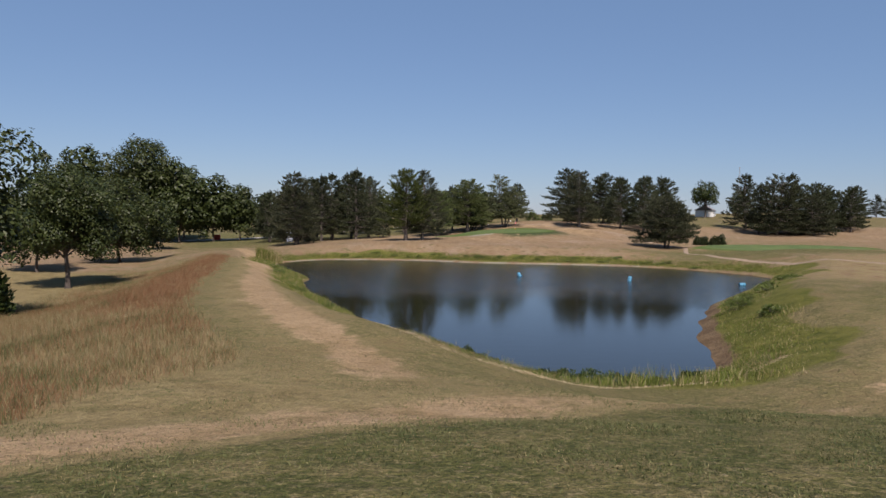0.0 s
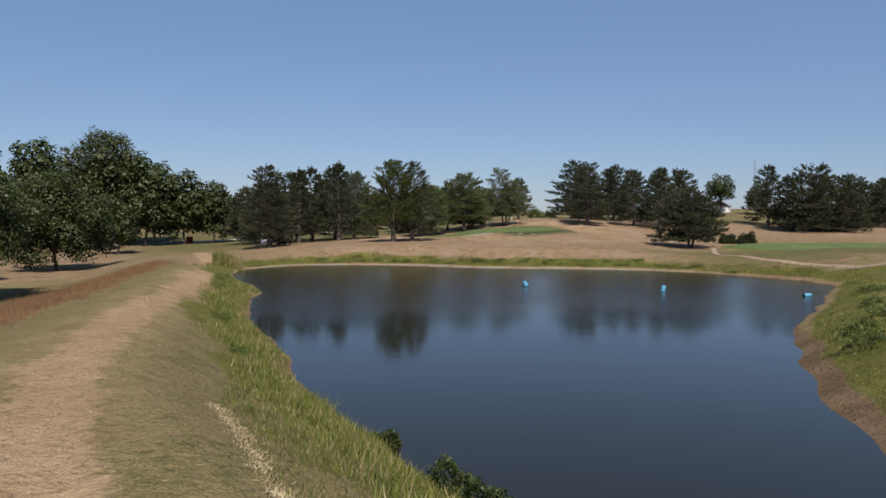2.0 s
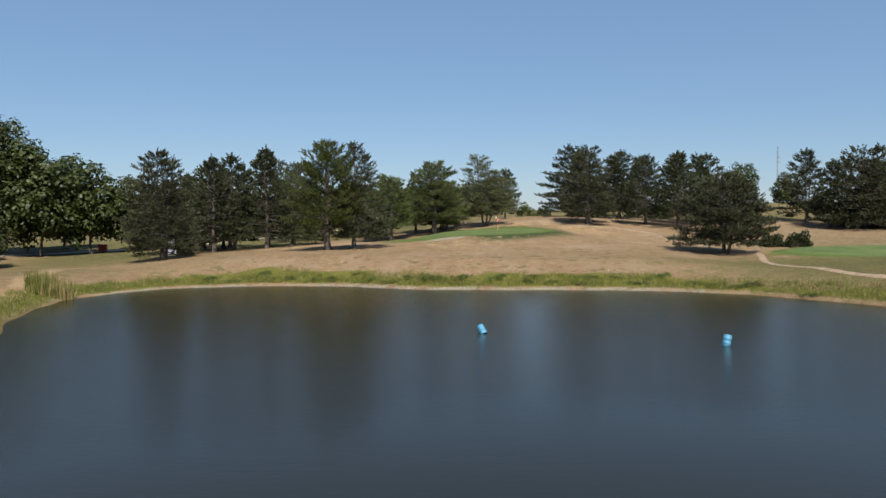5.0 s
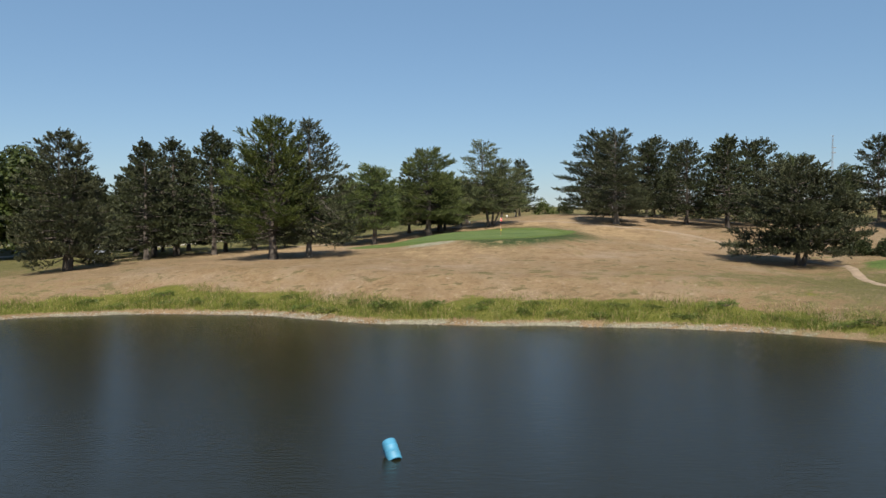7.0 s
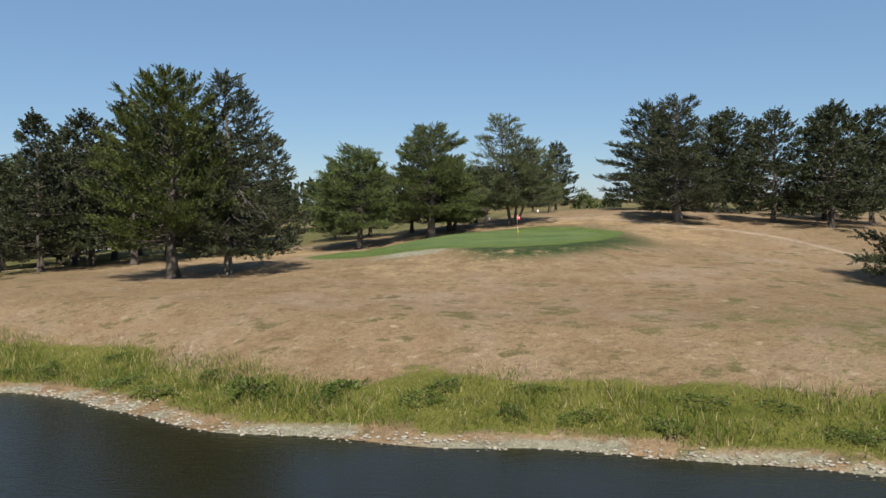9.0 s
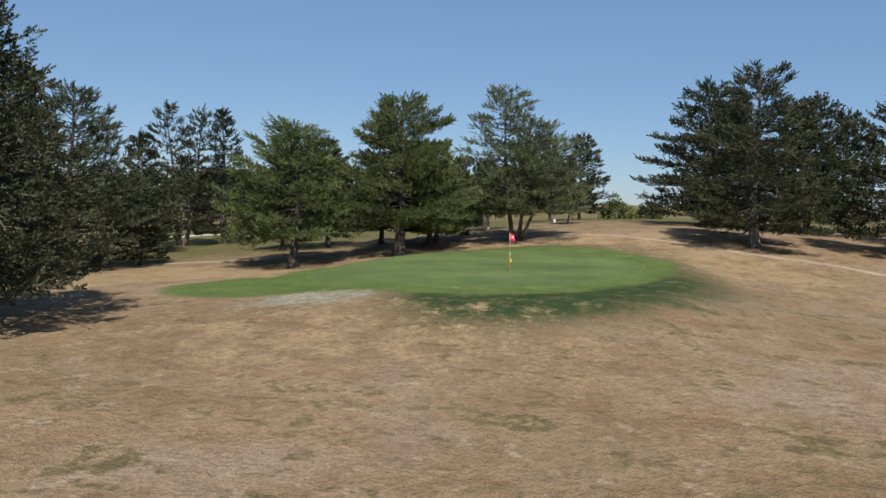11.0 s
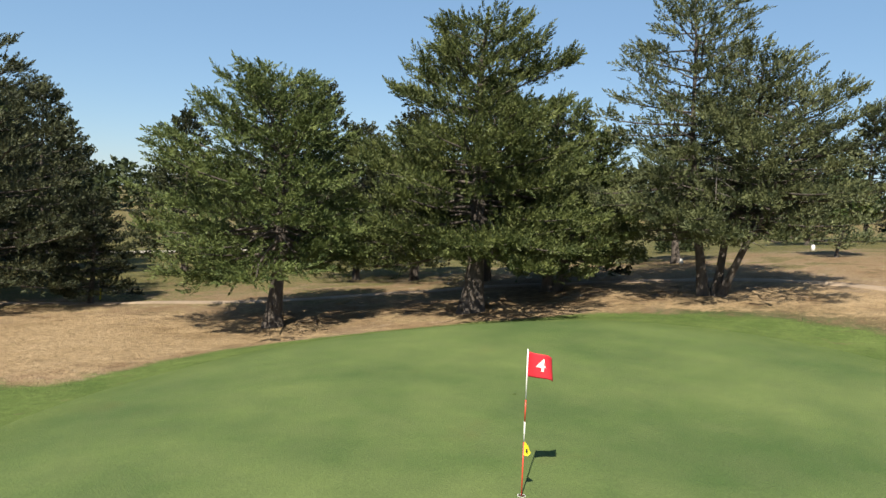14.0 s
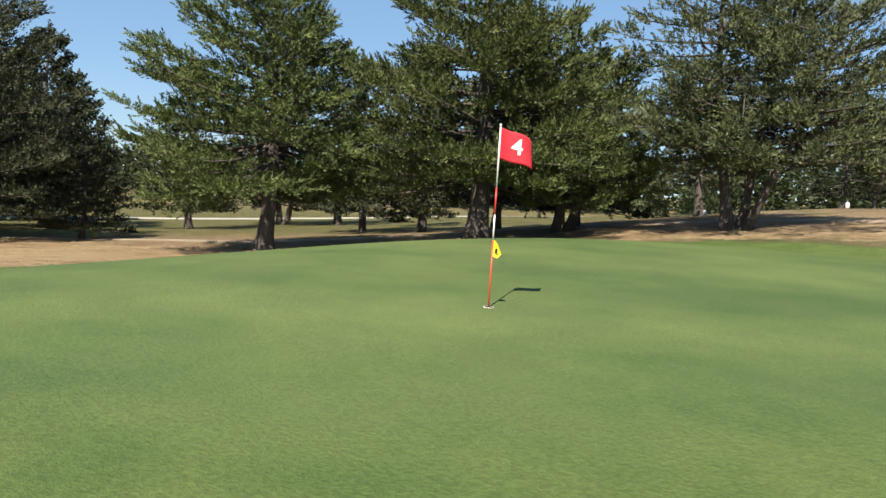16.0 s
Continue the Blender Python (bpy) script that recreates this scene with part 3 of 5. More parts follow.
def ribbon(name, line, width, lift, material, label, category):
    line = rounded(line, False, 3)
    verts, faces = [], []
    for i, (x, y) in enumerate(line):
        (ax, ay), (bx, by) = line[max(i - 1, 0)], line[min(i + 1, len(line) - 1)]
        n = Vector((ay - by, bx - ax)).normalized()
        w = width * (1 + 0.12 * math.sin(i * 1.7) + 0.08 * math.sin(i * 0.6)) / 2
        for k in (-1, -0.5, 0, 0.5, 1):
            verts.append((x + n.x * w * k, y + n.y * w * k))
    v = np.array(verts)
    z = land(v[:, 0], v[:, 1]) + lift * np.tile([-0.8, 1, 1, 1, -0.8], len(line))
    for i in range(len(line) - 1):
        for k in range(4):
            a = i * 5 + k
            faces.append((a, a + 1, a + 6, a + 5))
    return thing(name, np_mesh(name, np.column_stack([v, z]), faces, True), material, label, category, "structure")


ribbon("cart_path", CART, 1.0, 0.05, GRAVEL, "worn pale gravel cart path curving behind the green", "path")
ribbon("road", LANE, 4.0, 0.09, ROAD, "pale gravel lane beyond the trees", "road")


# ---- trees ----
def tube(points, radii, sides, flute=0.0, seed=0):
    """Corners and four-cornered faces of a tapered, bent, slightly fluted tube."""
    points = np.asarray(points, float)
    tang = np.gradient(points, axis=0)
    tang /= np.linalg.norm(tang, axis=1)[:, None] + 1e-9
    ref = np.where(np.abs(tang[:, 2:3]) > 0.9, np.array([[1.0, 0, 0]]), np.array([[0, 0, 1.0]]))
    a = np.cross(tang, ref)
    a /= np.linalg.norm(a, axis=1)[:, None]
    b = np.cross(tang, a)
    ang = np.arange(sides) * 2 * np.pi / sides
    r = np.asarray(radii)[:, None] * (1 + flute * np.sin(ang * 3 + seed)[None] + 0.5 * flute * np.sin(ang * 5 + 2 * seed)[None])
    v = points[:, None] + r[..., None] * (np.cos(ang)[None, :, None] * a[:, None] + np.sin(ang)[None, :, None] * b[:, None])
    n = len(points)
    i = np.arange((n - 1) * sides).reshape(n - 1, sides)
    j = np.roll(i, -1, axis=1)
    return v.reshape(-1, 3), np.stack([i, j, j + sides, i + sides], -1).reshape(-1, 4)


def joined(pieces):
    verts, faces, at = [], [], 0
    for v, f in pieces:
        verts.append(v)
        faces.append(f + at)
        at += len(v)
    return np.concatenate(verts), np.concatenate(faces)


def slivers(rng, at, way, length, width, lift=0.3, loose=0.6):
    """Leaf-shaped blades that start at the given places."""
    n = len(at)
    d = way + loose * rng.normal(size=(n, 3)) * 0.6
    d[:, 2] += lift
    d /= np.linalg.norm(d, axis=1)[:, None] + 1e-9
    side = np.cross(d, rng.normal(size=(n, 3)))
    side /= np.linalg.norm(side, axis=1)[:, None] + 1e-9
    long = (length * rng.uniform(0.6, 1.35, n))[:, None]
    wide = (width * rng.uniform(0.7, 1.3, n))[:, None]
    mid = at + d * long * 0.45
    v = np.stack([at, mid + side * wide * 0.5, at + d * long, mid - side * wide * 0.5], 1)
    return v.reshape(-1, 3), np.arange(4 * n).reshape(n, 4)


def leaves_round(rng, at, outward, length, width):
    """Leaves that lie like shingles over a clump, with their faces turned outward."""
    n = len(at)
    face = outward + 0.38 * rng.normal(size=(n, 3))
    face /= np.linalg.norm(face, axis=1)[:, None] + 1e-9
    d = np.cross(face, rng.normal(size=(n, 3)))
    d /= np.linalg.norm(d, axis=1)[:, None] + 1e-9
    side = np.cross(d, face)
    long = (length * rng.uniform(0.6, 1.35, n))[:, None]
    wide = (width * rng.uniform(0.7, 1.3, n))[:, None]
    v = np.stack([at - d * long * 0.5, at + side * wide * 0.5, at + d * long * 0.5, at - side * wide * 0.5], 1)
    return v.reshape(-1, 3), np.arange(4 * n).reshape(n, 4)


def plumes(rng, at, way, length, fat, fingers):
    """Feathery pointed sprays: narrow fingers set all round a stem and leaning towards its tip."""
    n = len(at)
    way = way / (np.linalg.norm(way, axis=1)[:, None] + 1e-9)
    a = np.cross(way, rng.normal(size=(n, 3)))
    a /= np.linalg.norm(a, axis=1)[:, None] + 1e-9
    b = np.cross(way, a)
    size = length * rng.uniform(0.7, 1.25, n)
    along = (np.arange(fingers) + 0.5) / fingers
    turn = np.arange(fingers) * 2.39996 + rng.normal(size=(n, fingers)) * 0.5
    splay = np.radians(50 - 34 * along) + rng.normal(size=(n, fingers)) * 0.14
    reach = size[:, None] * (0.32 - 0.17 * along) * rng.uniform(0.6, 1.3, (n, fingers))
    round_ = a[:, None] * np.cos(turn)[..., None] + b[:, None] * np.sin(turn)[..., None]
    d = way[:, None] * np.cos(splay)[..., None] + round_ * np.sin(splay)[..., None]
    d[..., 2] += 0.12
    root = at[:, None] + way[:, None] * (size[:, None] * along * 0.85)[..., None]
    side = np.cross(d, rng.normal(size=(n, fingers, 3)))
    side /= np.linalg.norm(side, axis=2)[..., None] + 1e-9
    half = side * (fat * 0.5 * rng.uniform(0.7, 1.3, (n, fingers)))[..., None]
    waist = root + d * (reach * 0.3)[..., None]
    v = np.stack([waist - half, waist + half, root + d * reach[..., None]], 2).reshape(-1, 3)
    return v, np.arange(len(v)).reshape(-1, 3)


def conifer_parts(seed, height, radius, bare, limbs=110, habit="cedar", leaders=((0, 0, 1.0, 1.0),), plume=0.8, fat=0.06, fingers=34,
                  twigs=5.0, gap=0.4, sweep=(0, 0), trunk_r=0.3, droop=0.0, limb_sides=3, lumps=0.2, shape=0.72, sparse=0.0):
    """Trunk, limbs and crown of a cedar, pine or spruce that stands at the origin."""
    rng = np.random.default_rng(seed)
    trunks, boughs, tips, ways = [], [], [], []
    total = sum(l[2] * l[3] for l in leaders)
    for k, (ox, oy, tall, share) in enumerate(leaders):
        h, r0 = height * tall, radius * share
        steps = np.linspace(0, 1, 14)
        lean_x, lean_y = ox + 0.2 * rng.normal(), oy + 0.2 * rng.normal()
        start = np.array([ox, oy]) * (0.14 if len(leaders) > 1 else 0)
        spine = np.stack([start[0] + (lean_x - start[0]) * steps ** 0.8 + 0.10 * np.sin(steps * 7 + k + seed),
                          start[1] + (lean_y - start[1]) * steps ** 0.8 + 0.10 * np.cos(steps * 6 + seed), h * steps * 0.96 - 0.15 * (steps == 0)], 1)
        thick = trunk_r * (0.55 + 0.45 * tall) * (0.75 if len(leaders) > 1 else 1) * ((1 - steps) ** 0.85 * 0.92 + 0.035)
        thick[0] *= 1.6
        thick[1] *= 1.12
        trunks.append(tube(spine, thick, 12, 0.12, seed))
        n = max(14, int(limbs * tall * share / total * len(leaders) ** 0.3))
        u = 0.97 * ((np.arange(n) + rng.uniform(0, 1, n)) / n) ** 1.2
        p1, p2, p3 = rng.uniform(0, 6, 3)
        for i in range(n):
            z = bare + (h * 0.96 - bare) * u[i]
            turn = i * 2.39996 + p1 + 0.35 * rng.normal()
            lump = 1 + lumps * (0.6 * math.sin(3 * turn + 7 * u[i] + p2) + 0.6 * math.sin(21 * u[i] + 2 * turn + p3))
            lump *= rng.uniform(0.76, 1.05)
            if habit == "spruce":
                out = r0 * (1 - u[i]) ** 0.85 * rng.uniform(0.85, 1.1) + 0.2
                rise = radians(-12 + 55 * u[i] ** 2 + 8 * rng.normal())
            elif habit == "pine":
                out = r0 * min(1, 0.80 + 1.2 * u[i]) * (1 - u[i] ** 1.7) ** 0.75 * lump + 0.3
                rise = radians(-6 + 50 * u[i] + 9 * rng.normal())
            else:
                out = r0 * (1 - u[i]) ** shape * (0.82 + 0.18 * min(1, 6 * u[i])) * 1.08 * lump + 0.3
                rise = radians(-12 + 36 * u[i] + 6 * rng.normal())
            level = np.array([math.cos(turn), math.sin(turn), 0])
            out *= min(1 + 0.25 * (level[0] * sweep[0] + level[1] * sweep[1]), 1.15 / max(lump, 0.01))
            t = np.linspace(0, 1, 6)
            root = np.array([np.interp(z, spine[:, 2], spine[:, 0]), np.interp(z, spine[:, 2], spine[:, 1]), z])
            curl = {"pine": 0.22, "cedar": 0.13, "spruce": 0.10}[habit] * out * (1 - 0.6 * u[i]) * t ** 2.4 - droop * out * np.sin(t * 2.6) * (1 - u[i])
            line = root + level * (out * math.cos(rise) * t)[:, None]
            line[:, 2] += out * math.sin(rise) * t + curl
            line[:, :2] += (0.05 * out * np.sin(t * 5 + i))[:, None] * np.array([-level[1], level[0]])
            line[:, 2] = np.maximum(line[:, 2], bare - 0.9 + 0.3 * rng.uniform())
            boughs.append(tube(line, 0.010 + (0.013 * out + 0.010) * (1 - t) ** 0.9, limb_sides))
            # side twigs, each ending in upturned sprays
            m = max(5, int(twigs * out + rng.uniform(0, 1)))
            ts = rng.uniform(0.05 if u[i] > 0.3 else 0.12, 1.0, m) ** 0.7
            base = np.stack([np.interp(ts, t, line[:, c]) for c in range(3)], 1)
            along = np.stack([np.interp(np.minimum(ts + 0.08, 1), t, line[:, c]) - np.interp(np.maximum(ts - 0.08, 0), t, line[:, c]) for c in range(3)], 1)
            along /= np.linalg.norm(along, axis=1)[:, None]
            across = np.array([-level[1], level[0], 0])
            twig = along * rng.uniform(0.5, 1.0, m)[:, None] + across * rng.choice([-1, 1], m)[:, None] * rng.uniform(0.2, 1.3, m)[:, None]
            twig[:, 2] += rng.uniform(-0.14, 0.22, m)
            twig /= np.linalg.norm(twig, axis=1)[:, None]
            reach = (0.25 + 0.46 * out * (1.05 - ts)) * rng.uniform(0.6, 1.15, m)
            for q in range(m):
                per = max(2, int(reach[q] / gap))
                w = np.linspace(0.2, 1, per)[:, None]
                keep = rng.uniform(size=per) >= sparse
                tips.append((base[q] + twig[q] * reach[q] * w)[keep])
                aim = level * 0.2 + twig[q] * 0.7 + rng.normal(size=(per, 3)) * 0.3
                aim[:, 2] += rng.uniform(0.15, 0.9, per) * (0.5 if droop else 1)
                ways.append(aim[keep])
            tips.append(line[-1:])
            ways.append(along[-1:] + np.array([[0, 0, 0.55]]))
        # the pointed top of the leader
        m = 12
        w = np.linspace(0.86, 1.0, m)
        tips.append(np.stack([np.interp(w, steps, spine[:, c]) for c in range(3)], 1))
        a = np.arange(m) * 2.39996
        ways.append(np.stack([np.cos(a) * (1.06 - w) * 4, np.sin(a) * (1.06 - w) * 4, 1 + 0 * a], 1))
    leaf = plumes(rng, np.concatenate(tips), np.concatenate(ways), plume, fat, fingers)
    return joined(trunks), joined(boughs), leaf


def conifer(name, x, y, label, material, wood=None, turn=0.0, dead=0, sink=0.05, **shape):
    trunk, boughs, leaf = conifer_parts(**shape)
    root = tagged(new(name), label, "tree", "trees of the golf course")
    root.matrix_world = pose(x, y, height_at(x, y) - sink, 0, 0, turn)
    wood = wood or BARK
    part("trunk", np_mesh("trunk", *trunk, True), wood, root)
    part("branching", np_mesh("branching", *boughs, True), BARK, root)
    part("crown", np_mesh("crown", *leaf), material, root)
    rng = np.random.default_rng(shape["seed"] + 50)
    for i in range(dead):
        h = shape["height"] * rng.uniform(0.2, 0.42)
        a = rng.uniform(3.6, 6.0)
        out = shape["radius"] * rng.uniform(0.5, 0.85)
        t = np.linspace(0, 1, 8)
        pieces = []
        main = np.stack([math.cos(a) * out * t, math.sin(a) * out * t, h + 0.25 * out * np.sin(t * 3) - 0.35 * out * t ** 2], 1)
        pieces.append(tube(main, 0.05 * (1 - t) + 0.012, 5))
        for k in range(7):
            f = rng.uniform(0.3, 0.95)
            root_p = np.array([np.interp(f, t, main[:, c]) for c in range(3)])
            d = np.array([math.cos(a + rng.choice([-1, 1]) * rng.uniform(0.5, 1.2)), math.sin(a + rng.uniform(-1, 1)), rng.uniform(-0.6, 0.3)])
            s4 = np.linspace(0, 1, 4)[:, None]
            pieces.append(tube(root_p + d * s4 * rng.uniform(0.4, 1.1) + np.array([0, 0, -0.15]) * s4 ** 2, 0.022 * (1 - s4[:, 0]) + 0.007, 4))
        part("dead_branch", np_mesh("dead_branch", *joined(pieces), True), DEAD, root, "bare grey dead branch")
    return root


def again(tree, x, y, turn, scale=1.0, label=""):
    """Another tree of the same habit."""
    c = copy_thing(tree, pose(x, y, height_at(x, y) - 0.08, 0, 0, turn) @ Matrix.Diagonal((scale * 1.02, scale * 0.98, scale, 1)))
    return tagged(c, label)


def broadleaf(name, x, y, label, seed, height, radius, bare, leaves, leaf=0.36, trunk_r=0.3, low=0.0, masses=60):
    """A leafy tree: limbs that end in billowing masses of leaves, each mass thickest on its upper and outer side."""
    rng = np.random.default_rng(seed)
    t = np.linspace(0, 1, 9)
    fork = bare + 0.25 * (height - bare)
    spine = np.stack([0.15 * np.sin(t * 4 + seed), 0.15 * np.cos(t * 3 + seed) - 0.15, fork * t - 0.15 * (t == 0)], 1)
    thick = trunk_r * (1 - 0.45 * t)
    thick[0] *= 1.4
    trunk = tube(spine, thick, 10, 0.06, seed)
    pieces, centre, size = [], [], []
    mid = bare + 0.45 * (height - bare)
    for i in range(masses):
        a = i * 2.39996 + rng.normal() * 0.25
        v = 1 - 2 * (i + 0.5) / masses
        ring = math.sqrt(1 - v * v)
        r = radius * rng.uniform(0.22, 0.34)
        deep = rng.uniform(0.62, 1.0) if i % 4 else rng.uniform(0.2, 0.5)
        lump = 1 + 0.14 * math.sin(2 * a + seed) + 0.12 * math.sin(3 * v + a + seed)
        side = (radius - r * 0.8) * deep * lump * (ring if v > 0 else 0.55 * ring + 0.45)
        high = (height - r * 0.75 - mid) if v > 0 else (mid - bare - r * 0.5)
        c = np.array([math.cos(a) * side, math.sin(a) * side, mid + high * v * deep])
        centre.append(c)
        size.append(r)
        root_p = spine[-1] * np.array([1, 1, rng.uniform(0.55, 1.0)])
        line = root_p + (c - root_p) * t[:, None]
        line[:, 2] += 0.08 * radius * np.sin(t * 3.1)
        pieces.append(tube(line, 0.02 + 0.09 * trunk_r / 0.3 * (1 - t), 5))
    centre, size = np.array(centre), np.array(size)
    pick = rng.choice(masses, leaves, p=size ** 2 / (size ** 2).sum())
    d = rng.normal(size=(leaves, 3)) + np.array([0, 0, 0.35])
    d /= np.linalg.norm(d, axis=1)[:, None]
    # each mass is itself knobbly, with tufts at its edge
    knob = 1 + 0.16 * np.sin(5 * d[:, 0] + 1.7 * pick) * np.sin(5 * d[:, 1] + pick) + 0.12 * np.sin(9 * d[:, 2] + 7 * d[:, 0] + pick)
    at = centre[pick] + d * (size[pick] * knob * (1 - 0.45 * rng.uniform(0, 1, leaves) ** 1.7))[:, None] * np.array([1, 1, 0.8])
    at[:, 2] = np.maximum(at[:, 2], max(low, 0.15))
    crown = leaves_round(rng, at, d + [0, 0, 0.3], leaf, leaf * 0.62)
    root = tagged(new(name), label, "tree", "trees of the golf course")
    root.matrix_world = pose(x, y, height_at(x, y) - 0.05)
    part("trunk", np_mesh("trunk", *trunk, True), BARK, root)
    part("branching", np_mesh("branching", *joined(pieces), True), BARK, root)
    part("crown", np_mesh("crown", *crown), BROADLEAF, root)
    return root


# cedars round the green
conifer("cedar_tree", 0.6, 176.6, "bushy olive-green cedar with a single grey trunk beside the green", CEDAR,
        seed=11, height=11.3, radius=5.3, bare=2.95, droop=0.06, limbs=122, trunk_r=0.36, sweep=(-0.8, -0.3), shape=0.56, plume=0.68, fat=0.062, twigs=5.8, fingers=26, lumps=0.26)
conifer("cedar_tree", 8.0, 181.0, "tall dense dark cedar with a fluted trunk behind the green", CEDAR,
        seed=12, height=13.2, radius=5.9, bare=2.7, limbs=126, trunk_r=0.46, shape=0.6, plume=0.72, fat=0.064, twigs=5.8, fingers=26, lumps=0.3)
conifer("cedar_tree", 9.6, 186.0, "shorter bright green cedar with two leaning trunks", CEDAR,
        seed=13, height=9.2, radius=4.2, bare=1.9, shape=0.6, limbs=80, trunk_r=0.34, leaders=((0, 0, 1.0, 1.0), (2.4, 0.6, 0.86, 0.8)), plume=0.72, fat=0.07, twigs=5.0, fingers=26)
conifer("cedar_tree", 17.3, 185.0, "open grey-green cedar with three leaning trunks and bare twigs", CEDAR_BLUE, dead=4,
        seed=14, height=13.4, radius=4.3, bare=2.8, shape=0.48, sparse=0.0, limbs=150, trunk_r=0.27, leaders=((-1.5, 0, 1.0, 0.95), (1.6, 0.6, 0.78, 0.95), (3.4, -0.3, 0.64, 0.9)), plume=0.62, fat=0.066, twigs=5.6, fingers=20, lumps=0.3)
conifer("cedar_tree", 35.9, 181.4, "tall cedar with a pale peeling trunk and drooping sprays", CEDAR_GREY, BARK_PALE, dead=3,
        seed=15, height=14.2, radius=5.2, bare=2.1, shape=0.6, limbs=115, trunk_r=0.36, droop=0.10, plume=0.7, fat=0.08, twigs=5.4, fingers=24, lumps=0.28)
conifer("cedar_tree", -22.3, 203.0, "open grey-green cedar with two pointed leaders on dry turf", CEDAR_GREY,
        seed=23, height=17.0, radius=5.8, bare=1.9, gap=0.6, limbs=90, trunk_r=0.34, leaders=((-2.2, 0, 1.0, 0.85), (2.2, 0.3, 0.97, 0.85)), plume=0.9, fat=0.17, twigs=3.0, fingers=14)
# cedars on the far bank
conifer("cedar_tree", -5.5, 144.9, "tall bright green pine with a dark trunk near the pond", PINE,
        seed=16, height=14.0, radius=5.4, bare=2.6, limbs=120, habit="pine", plume=0.72, fat=0.085, twigs=4.2, fingers=24, trunk_r=0.36, lumps=0.28)
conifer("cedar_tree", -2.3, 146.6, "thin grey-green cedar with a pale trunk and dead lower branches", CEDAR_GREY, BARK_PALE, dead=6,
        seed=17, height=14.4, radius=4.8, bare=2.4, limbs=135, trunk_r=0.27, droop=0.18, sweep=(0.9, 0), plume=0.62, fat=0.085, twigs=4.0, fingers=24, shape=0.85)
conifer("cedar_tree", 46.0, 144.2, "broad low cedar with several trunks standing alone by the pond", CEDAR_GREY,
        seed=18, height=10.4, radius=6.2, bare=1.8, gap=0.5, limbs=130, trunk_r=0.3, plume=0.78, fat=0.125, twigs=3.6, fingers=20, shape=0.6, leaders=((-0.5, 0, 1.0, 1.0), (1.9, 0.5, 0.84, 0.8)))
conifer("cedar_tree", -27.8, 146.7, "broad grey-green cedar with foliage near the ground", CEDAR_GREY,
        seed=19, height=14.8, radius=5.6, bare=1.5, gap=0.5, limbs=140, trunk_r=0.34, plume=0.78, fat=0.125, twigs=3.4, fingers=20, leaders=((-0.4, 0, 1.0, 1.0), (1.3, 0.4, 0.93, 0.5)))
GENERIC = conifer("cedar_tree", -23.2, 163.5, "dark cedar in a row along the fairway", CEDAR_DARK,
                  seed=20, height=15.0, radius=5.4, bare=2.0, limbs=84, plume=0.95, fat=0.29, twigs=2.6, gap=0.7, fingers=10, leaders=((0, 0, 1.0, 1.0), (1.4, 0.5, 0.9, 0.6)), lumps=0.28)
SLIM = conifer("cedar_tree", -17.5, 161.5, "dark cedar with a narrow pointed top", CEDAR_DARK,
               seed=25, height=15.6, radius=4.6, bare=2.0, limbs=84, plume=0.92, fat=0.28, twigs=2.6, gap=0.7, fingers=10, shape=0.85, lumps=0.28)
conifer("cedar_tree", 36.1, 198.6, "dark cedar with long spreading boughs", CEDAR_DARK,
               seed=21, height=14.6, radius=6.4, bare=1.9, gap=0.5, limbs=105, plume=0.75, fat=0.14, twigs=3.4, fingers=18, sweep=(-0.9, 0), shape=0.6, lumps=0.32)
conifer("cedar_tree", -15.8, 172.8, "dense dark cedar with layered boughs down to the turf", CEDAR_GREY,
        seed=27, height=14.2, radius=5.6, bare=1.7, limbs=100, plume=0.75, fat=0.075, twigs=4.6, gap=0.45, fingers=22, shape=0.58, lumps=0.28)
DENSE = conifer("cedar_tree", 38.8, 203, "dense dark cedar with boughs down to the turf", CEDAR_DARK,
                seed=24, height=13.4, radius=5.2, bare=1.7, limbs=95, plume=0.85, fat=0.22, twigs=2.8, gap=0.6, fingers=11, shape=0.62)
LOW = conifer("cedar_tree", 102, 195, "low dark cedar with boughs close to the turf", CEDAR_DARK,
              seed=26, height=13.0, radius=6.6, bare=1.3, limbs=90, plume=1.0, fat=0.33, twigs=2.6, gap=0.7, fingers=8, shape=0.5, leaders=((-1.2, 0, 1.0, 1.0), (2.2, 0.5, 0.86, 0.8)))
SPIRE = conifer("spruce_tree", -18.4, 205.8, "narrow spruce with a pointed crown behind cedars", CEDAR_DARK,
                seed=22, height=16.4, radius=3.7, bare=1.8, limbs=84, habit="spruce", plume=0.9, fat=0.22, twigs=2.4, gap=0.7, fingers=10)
conifer("spruce_tree", 13.9, 197, "small blue-grey spruce with a bare lower trunk", CEDAR_BLUE,
        seed=28, height=7.2, radius=2.9, bare=2.0, limbs=80, habit="spruce", plume=0.5, fat=0.09, twigs=4.0, fingers=18, trunk_r=0.24)
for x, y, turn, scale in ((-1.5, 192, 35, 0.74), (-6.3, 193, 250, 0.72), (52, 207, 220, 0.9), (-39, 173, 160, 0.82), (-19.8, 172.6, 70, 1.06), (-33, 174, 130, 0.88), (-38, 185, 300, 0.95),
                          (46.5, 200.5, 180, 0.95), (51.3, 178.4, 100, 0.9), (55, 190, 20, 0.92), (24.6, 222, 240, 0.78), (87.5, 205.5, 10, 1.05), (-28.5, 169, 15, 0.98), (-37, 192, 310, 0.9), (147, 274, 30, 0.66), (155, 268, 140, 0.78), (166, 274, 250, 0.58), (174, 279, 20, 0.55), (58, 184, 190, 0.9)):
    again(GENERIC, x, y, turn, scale)
